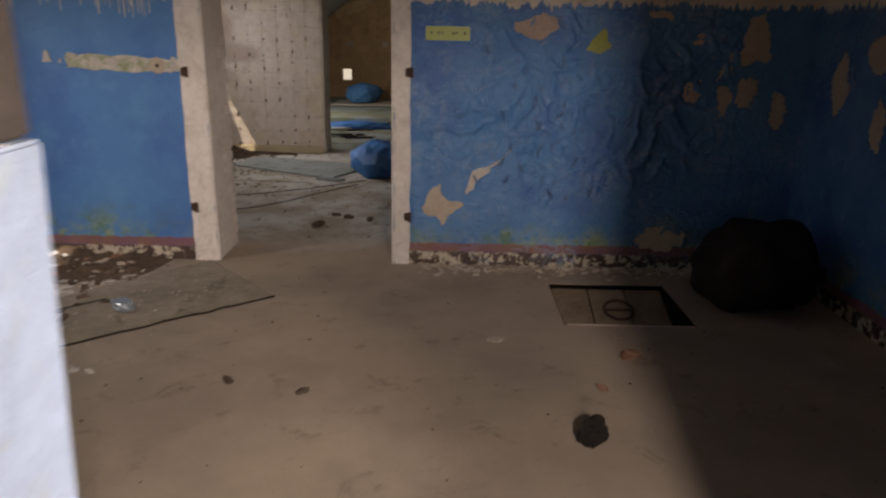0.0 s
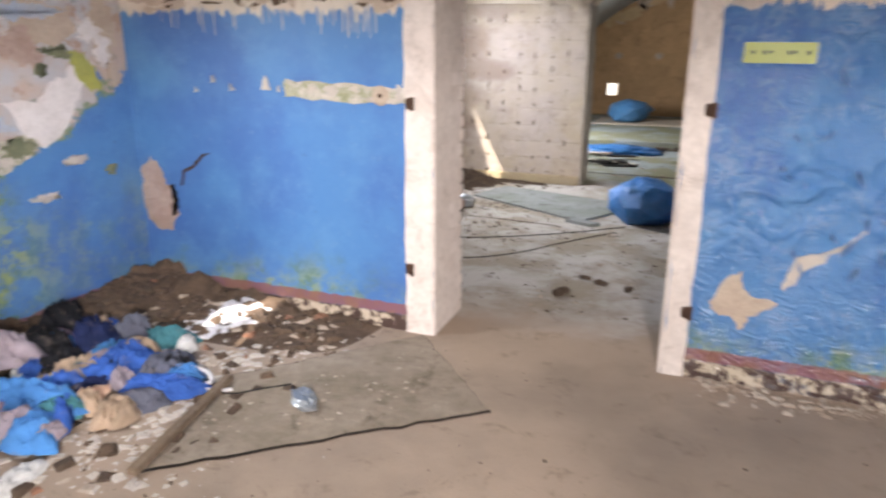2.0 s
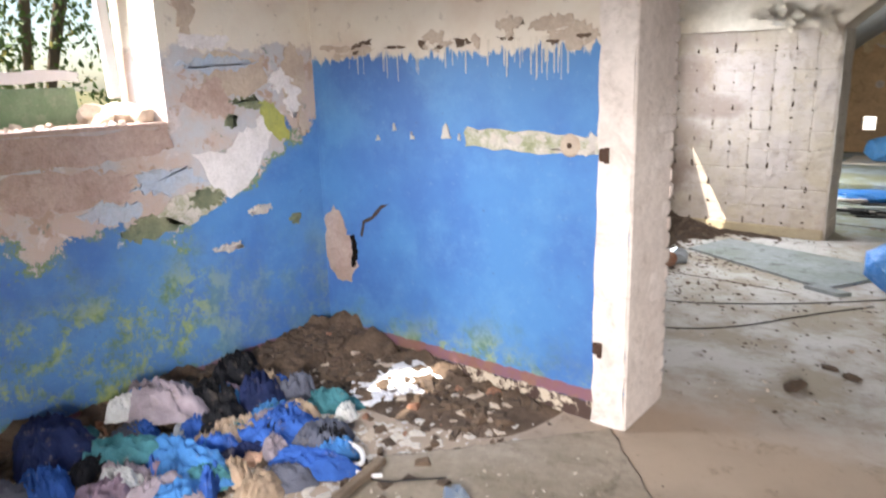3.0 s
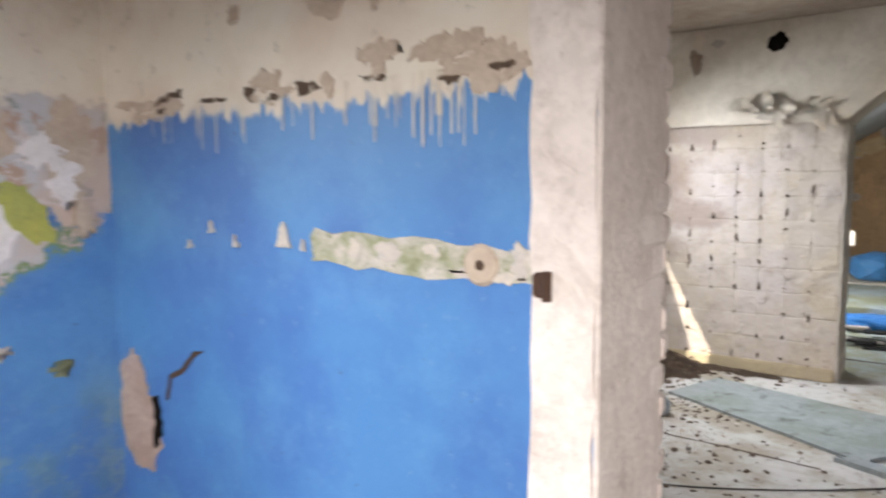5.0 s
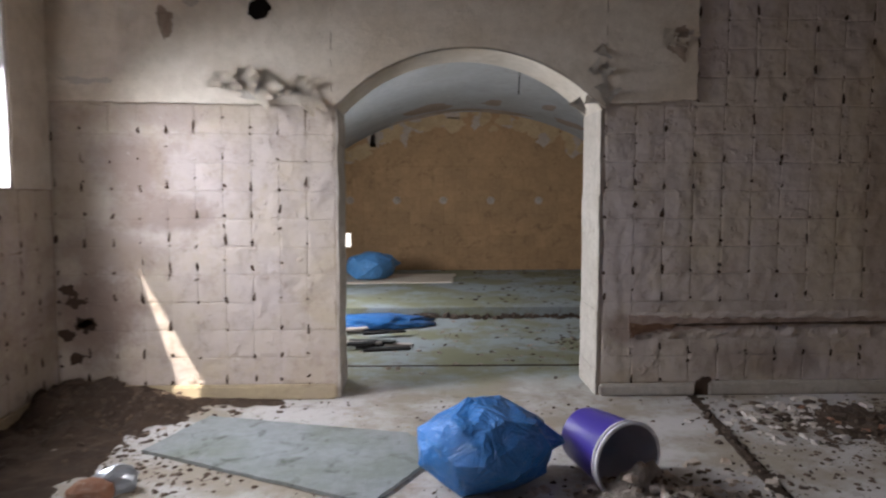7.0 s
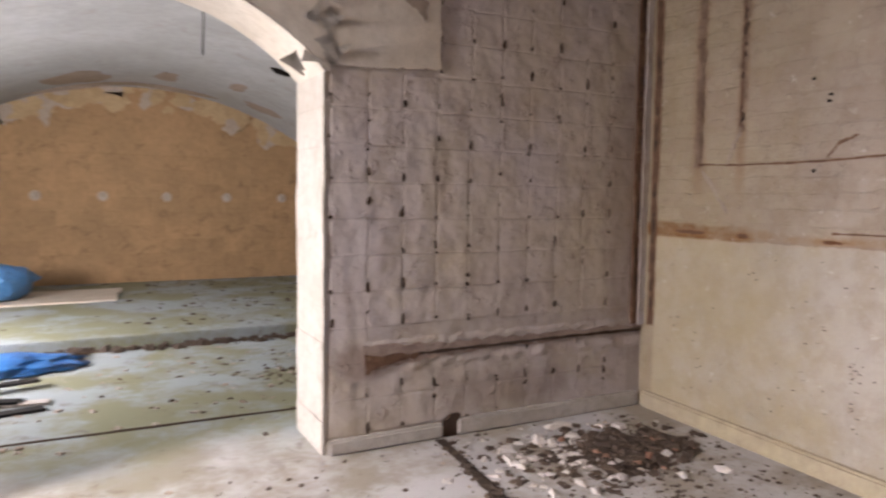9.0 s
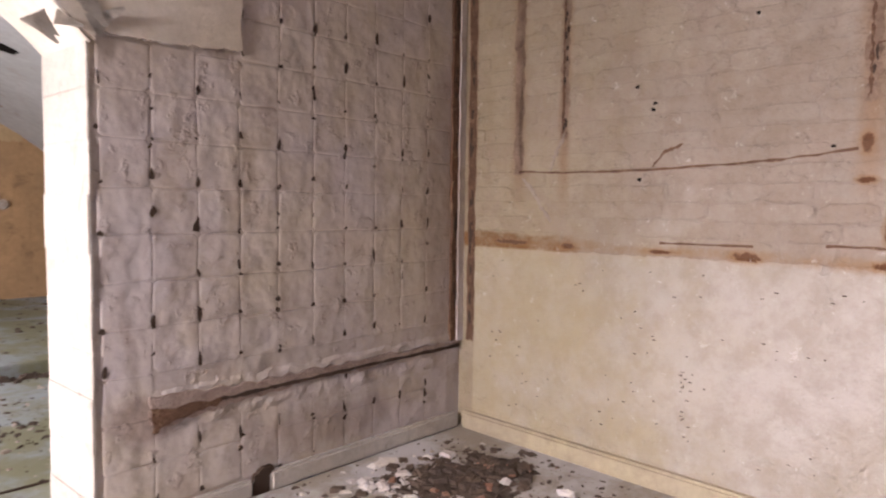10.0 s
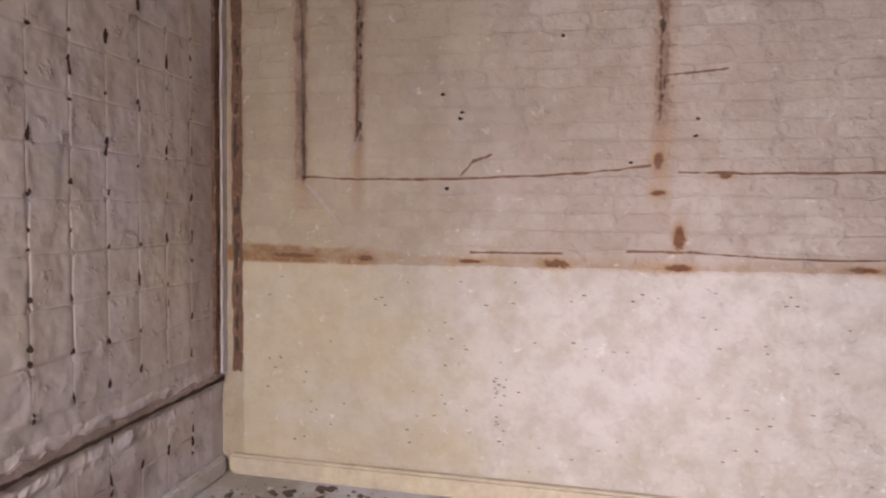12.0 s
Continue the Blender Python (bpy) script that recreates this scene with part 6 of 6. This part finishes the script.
for k in range(62):
    r = random.Random(700 + k)
    u = r.uniform(-2.5, 2.3)
    top = V_CROWN - V_R + math.sqrt(V_R ** 2 - (u - V_MID) ** 2)
    part("torn_plaster", ragged(splat(u, top - abs(r.gauss(0.07, 0.11)), r.uniform(0.06, 0.22), r.uniform(0.05, 0.17), r, 9, 0.4), 0.022 + 0.001 * (k % 13), EW, r, 0.012, 3), M["pale_ochre"] if k % 3 else M["bare"], wall_end, "torn plaster edge under the vault")


def vault_patch(name, x, y, rx, ry, material, seed, drop=0.006):
    """A patch that follows the vault's curve."""
    r = random.Random(seed)
    ring = splat(x, y, rx, ry, r, 16, 0.25)
    bm = bmesh.new()

    def at(px, py, d):
        return (px, py, V_CROWN - V_R + math.sqrt(V_R ** 2 - (px - V_MID) ** 2) - d)
    mid_v = bm.verts.new(at(x, y, drop))
    low = [bm.verts.new(at(px, py, drop)) for px, py in ring]
    high = [bm.verts.new(at(px, py, -0.002)) for px, py in ring]
    for i in range(len(ring)):
        j = (i + 1) % len(ring)
        bm.faces.new((mid_v, low[i], low[j]))
        bm.faces.new((low[i], high[i], high[j], low[j]))
    part(name, bm, material, bpy.data.objects["ceiling_vault"], "patch on the vault")


vault_patch("vault_hole", 1.02, 13.4, 0.10, 0.10, M["void"], 801, 0.012)
vault_patch("vault_hole", -0.2, 11.2, 0.05, 0.10, M["pit"], 802)
for k, (x, y, a, b) in enumerate(((-0.9, 15.6, 0.35, 0.5), (0.1, 15.4, 0.15, 0.35), (0.9, 15.0, 0.1, 0.3), (-0.3, 16.3, 1.0, 0.12), (1.4, 15.8, 0.25, 0.2))):
    vault_patch("damp_stain", x, y, a, b, M["ground_coat"], 810 + k, 0.003)
tagged(tube("vault_wire", [(-0.12, 11.2, 2.80), (-0.10, 11.25, 2.62), (-0.11, 11.3, 2.40)], 0.006, M["black"]), "thin black wire hanging from the vault", "wire")

# ---- outside ----
bm = boxes((-400, -4.3, -400, 400, -0.5, -0.3), (-4.3, 400, -400, -0.25, -0.5, -0.3), (-4.3, 400, 17.3, 400, -0.5, -0.3), (4.3, 400, -0.25, 17.3, -0.5, -0.3))
# unseen pale sheet added so that the end-wall hole shows white
structure("pavement", boxes((-15, 15, 17.05, 45, -0.3, -0.27)), worn("hole_brightener", (0.55, 0.52, 0.47), (0.47, 0.44, 0.40), (0.3, 0.27, 0.22)), "unseen pale apron added to brighten the hole in the end wall")
structure("ground", bm, M["earth"], "rough earth and grass outside the ruin")


def leaves(count, centre, size, seed, material, leaf=0.07):
    r = random.Random(seed)
    verts, faces = [], []
    clumps = [Vector((r.gauss(0, 0.45), r.gauss(0, 0.45), r.gauss(0, 0.4))) for _ in range(16)]
    for _ in range(count):
        c = r.choice(clumps)
        p = Vector([centre[i] + size[i] * (c[i] + r.gauss(0, 0.20)) for i in range(3)])
        if p.z < -0.28:
            continue
        q = Euler((r.uniform(0, 6), r.uniform(0, 6), r.uniform(0, 6))).to_matrix()
        s, base = leaf * r.uniform(0.5, 1.3), len(verts)
        for a, b in ((-0.5, 0), (0, -0.28), (0.5, 0), (0, 0.28)):
            verts.append(tuple(p + q @ Vector((a * s, b * s, 0.12 * s * abs(a)))))
        faces += [(base, base + 1, base + 2), (base, base + 2, base + 3)]
    return verts, faces


def bush(name, label, x, y, size, height, seed, category):
    ob = thing(name, label, category, (x, y, -0.3))
    r = random.Random(seed)
    for k in range(5):
        a = r.uniform(0, 6.3)
        tip = (math.cos(a) * size * 0.5, math.sin(a) * size * 0.5, height * r.uniform(0.7, 1.0))
        tube("stem", [(0.05 * math.cos(a), 0.05 * math.sin(a), 0.0), (tip[0] * 0.3, tip[1] * 0.3, tip[2] * 0.5), tip], 0.02 + 0.006 * height, M["bark"], ob)
    v, f = leaves(4500, (0, 0, height * 0.66), (size, size, height * 0.5), seed, None, 0.09)
    raw_part("crown", v, f, M["leaf"], ob)
    v, f = leaves(1500, (0, 0, height * 0.7), (size, size, height * 0.5), seed + 50, None, 0.08)
    raw_part("dry_leaves", v, f, M["leaf_dry"], ob, "yellowing leaves")
    return ob


bush("shrub", "leafy shrub growing outside the window opening", -7.4, 3.6, 1.0, 3.0, 2, "shrub")
bush("tree", "small tree with yellowing leaves outside the ruin", -9.5, 5.2, 2.0, 5.0, 3, "tree")
bush("shrub", "leafy shrub growing outside the ruin", -8.2, 6.6, 1.2, 2.2, 4, "shrub")

# ---- pieces: jamb bricks, tile beds, wall bricks ----
def plate_mesh(name, seed, corner=0.16, jitter=0.04, inset=0.10):
    """A worn, slightly irregular plate of unit size in the xy plane, one unit thick."""
    r = random.Random(seed)
    ring = []
    for sx, sy in ((-1, -1), (1, -1), (1, 1), (-1, 1)):
        a, b = (sx * (0.5 - corner * r.uniform(0.4, 1.3)), sy * 0.5), (sx * 0.5, sy * (0.5 - corner * r.uniform(0.4, 1.3)))
        ring += [a, b] if sx * sy < 0 else [b, a]
    ring = [(x + r.uniform(-jitter, jitter), y + r.uniform(-jitter, jitter)) for x, y in ring]
    n = len(ring)
    levels = ((0.0, 0.0), (inset * 0.4, 0.66), (inset * 1.6, 1.0))
    verts = [(x * (1 - cut), y * (1 - cut), up) for cut, up in levels for x, y in ring]
    faces = [tuple(range(2 * n, 3 * n))] + [(k * n + i, k * n + (i + 1) % n, (k + 1) * n + (i + 1) % n, (k + 1) * n + i) for k in (0, 1) for i in range(n)]
    data = bpy.data.meshes.new(name)
    data.from_pydata(verts, [], faces)
    return data


def plates(kind, count, material, seed, **shape):
    out = []
    for k in range(count):
        data = plate_mesh(kind, seed + k, **shape)
        data.materials.append(material)
        out.append(data)
    return out


def lay(name, data, m, parent):
    ob = new(name, data)
    ob.parent = parent
    ob.matrix_local = m
    return ob


r = random.Random(41)
jamb_plates = plates("brick", 6, M["jamb_brick"], 50, corner=0.2, jitter=0.04, inset=0.08)
course = 0.083
for k in range(int(DOOR_H / course)):
    z = (k + 0.5) * course
    for y0, y1 in ((4.99, 5.235 + r.uniform(-0.012, 0.02)),) if k % 2 else ((4.99, 5.10), (5.105, 5.225 + r.uniform(-0.012, 0.02))):
        m = inv @ on_wall_x(DOOR_L - 0.002, 1) @ Matrix.Translation(((y0 + y1) / 2, z, 0)) @ Matrix.Rotation(r.uniform(-0.03, 0.03), 4, "Z") @ Matrix.Diagonal((y1 - y0, course * 0.995, 0.0085 + r.uniform(0, 0.003), 1))
        lay("brick", r.choice(jamb_plates), m, door_1)
    # broken arris of the jamb towards the inner room
    m = inv @ Matrix.Translation((DOOR_L - 0.07, BACK - 0.01, z)) @ Matrix.Rotation(radians(-90), 4, "X") @ Matrix.Diagonal((0.17, course * 0.99, 0.012 + r.uniform(0.0, 0.03), 1))
    lay("brick", r.choice(jamb_plates), m, door_1)

TILE = 0.2
bed_plates = plates("mortar_bed", 16, M["bed"], 80, corner=0.09, jitter=0.022, inset=0.06)
# flat dark spots laid over the joints for the shade of pits
pits = bmesh.new()
r = random.Random(43)


def tile_field(x0, x1, z0, z1, plane, wall, skip=None, relief=0.0034):
    nx, nz = round((x1 - x0) / TILE), round((z1 - z0) / TILE)
    wide, high = (x1 - x0) / nx, (z1 - z0) / nz
    for j in range(nz):
        for i in range(nx):
            cx, cz = x0 + (i + 0.5) * wide, z0 + (j + 0.5) * high
            if skip and skip(cx, cz):
                continue
            m = plane @ Matrix.Translation((cx, cz, 0)) @ Matrix.Rotation(r.uniform(-0.04, 0.04), 4, "Z") @ Matrix.Diagonal((wide * r.uniform(0.96, 1.05), high * r.uniform(0.96, 1.05), relief * r.uniform(0.7, 1.2), 1))
            lay("mortar_bed", r.choice(bed_plates), m, wall)
            for _ in range(r.choice((1, 1, 2, 2))):
                u, w = cx - wide / 2 + r.uniform(-0.008, 0.008), cz - high / 2 + r.choice((0.0, 0.0, 0.0, r.uniform(0, high))) + r.uniform(-0.012, 0.03)
                if noise.noise(Vector((cx * 1.3, cz * 1.3, 7.0))) < r.uniform(-1.1, -0.05):
                    continue
                a, b = r.uniform(0.004, 0.012), r.uniform(0.02, 0.085) if r.random() < 0.45 else r.uniform(0.012, 0.028)
                lean, top = r.uniform(-0.006, 0.006), relief * 1.2 + 0.0012
                n = r.choice((7, 8, 9))
                ring = [(u + a * math.cos(q) * r.uniform(0.5, 1.3) * (1.25 - 0.5 * math.sin(q)) + lean * math.sin(q), w + b * 0.5 + b * 0.5 * math.sin(q) * r.uniform(0.7, 1.2)) for q in (2 * math.pi * i / n for i in range(n))]
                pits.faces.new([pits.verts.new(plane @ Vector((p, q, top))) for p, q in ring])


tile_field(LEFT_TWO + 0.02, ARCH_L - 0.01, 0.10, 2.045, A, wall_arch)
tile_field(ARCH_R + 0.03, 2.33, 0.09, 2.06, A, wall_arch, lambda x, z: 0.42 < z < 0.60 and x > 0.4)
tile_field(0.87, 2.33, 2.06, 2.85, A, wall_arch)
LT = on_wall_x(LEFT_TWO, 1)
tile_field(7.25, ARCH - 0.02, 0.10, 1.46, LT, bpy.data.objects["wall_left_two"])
part("joint_pits", pits, M["pit"], wall_arch, "tile-joint pits as flat dark spots of shade")
# white put on the reveal so that it burns out like open daylight
part("window_reveal", boxes((-4.03, LEFT_TWO, 8.938, 8.95, 1.472, 2.848), (-4.03, LEFT_TWO, 8.02, 8.938, 1.47, 1.478)), M["rim"], bpy.data.objects["wall_left_two"], "window reveal whitened to pass for overexposed daylight")
# unseen board added outside, cut to slant the sun patch's edge
part("sun_patch_blocker", ragged([(8.97, 1.5), (8.97, 2.87), (8.445, 2.87), (8.22, 2.56), (8.14, 2.3)], 0.02, on_wall_x(-4.06, 1), random.Random(905), 0.006, 8), M["wood"], bpy.data.objects["wall_left_two"], "unseen board added outside the opening to shape the sun patch")
part("upper_plaster", ragged([(8.96, 1.47), (9.40, 1.47), (9.40, 2.85), (8.96, 2.85)], 0.012, LT, random.Random(900), 0.004, 8), M["whitewash"], bpy.data.objects["wall_left_two"], "stained whitewash")

brick_plates = plates("brick", 18, M["painted_brick"], 120, corner=0.2, jitter=0.05, inset=0.10)
r = random.Random(47)
chases = [(8.96, 0.028, 1.60), (8.64, 0.020, 1.80), (7.16, 0.022, 1.86)]
COURSE, LONG = 0.086, 0.235
j, z = 0, 1.185
while z < 2.83:
    y = 5.25 - (LONG / 2 if j % 2 else 0) - r.uniform(0, 0.03)
    while y < 9.29:
        spans = [(max(y, 5.25), min(y + LONG, 9.295))]
        for c, w, low in chases:
            if z + COURSE > low:
                spans = [s for a, b in spans for s in ((a, min(b, c - w)), (max(a, c + w), b)) if s[1] - s[0] > 0.02]
        for a, b in spans:
            m = RW @ Matrix.Translation(((a + b) / 2, z + COURSE / 2 + r.uniform(-0.004, 0.004), 0)) @ Matrix.Rotation(r.uniform(-0.014, 0.014), 4, "Z") @ Matrix.Diagonal((b - a + 0.004, COURSE + r.uniform(-0.003, 0.005), 0.0135 * r.uniform(0.74, 1.18), 1))
            lay("brick", r.choice(brick_plates), m, wall_right)
        y += LONG * r.choice((1.0, 1.0, 1.0, 0.93, 0.5, 1.06))
    z += COURSE
    j += 1
for c, w, low in chases:
    part("chase", ragged([(c - w - 0.004, low), (c + w + 0.004, low), (c + w + 0.004, 2.85), (c - w - 0.004, 2.85)], 0.0115, RW, random.Random(int(c * 100)), 0.014, 34), M["chase"], wall_right, "open vertical chase")
    if c > 8.9:
        continue
    part("chase_slot", ragged([(c + w * 0.1, low + 0.03), (c + w * 0.65, low + 0.01), (c + w * 0.6, 2.3), (c + w * 0.7, 2.85), (c + w * 0.2, 2.85), (c + w * 0.25, 2.3)], 0.0135, RW, random.Random(int(c * 70)), 0.006, 26), M["rust"], wall_right, "dark slot inside the chase")
    for k in range(9):
        part("chase_hole", ragged(splat(c + r.uniform(-0.6, 0.8) * w, r.uniform(low, 2.8), 0.007, r.uniform(0.008, 0.03), r, 7), 0.0155, RW, r, 0.003, 2), M["pit"], wall_right)

end_plates = plates("mortar_bed", 6, M["bed_far"], 160, corner=0.08, jitter=0.02, inset=0.05)
r = random.Random(49)
for j in range(9):
    for i in range(23):
        cx, cz = -2.4 + 0.2 * i + 0.1, 0.12 + 0.2 * j + 0.1
        if HOLE[0] - 0.1 < cx < HOLE[1] + 0.1 and HOLE[2] - 0.1 < cz < HOLE[3] + 0.1:
            continue
        m = EW @ Matrix.Translation((cx, cz, 0)) @ Matrix.Diagonal((0.2, 0.2, 0.006 * r.uniform(0.7, 1.2), 1))
        lay("mortar_bed", r.choice(end_plates), m, wall_end)
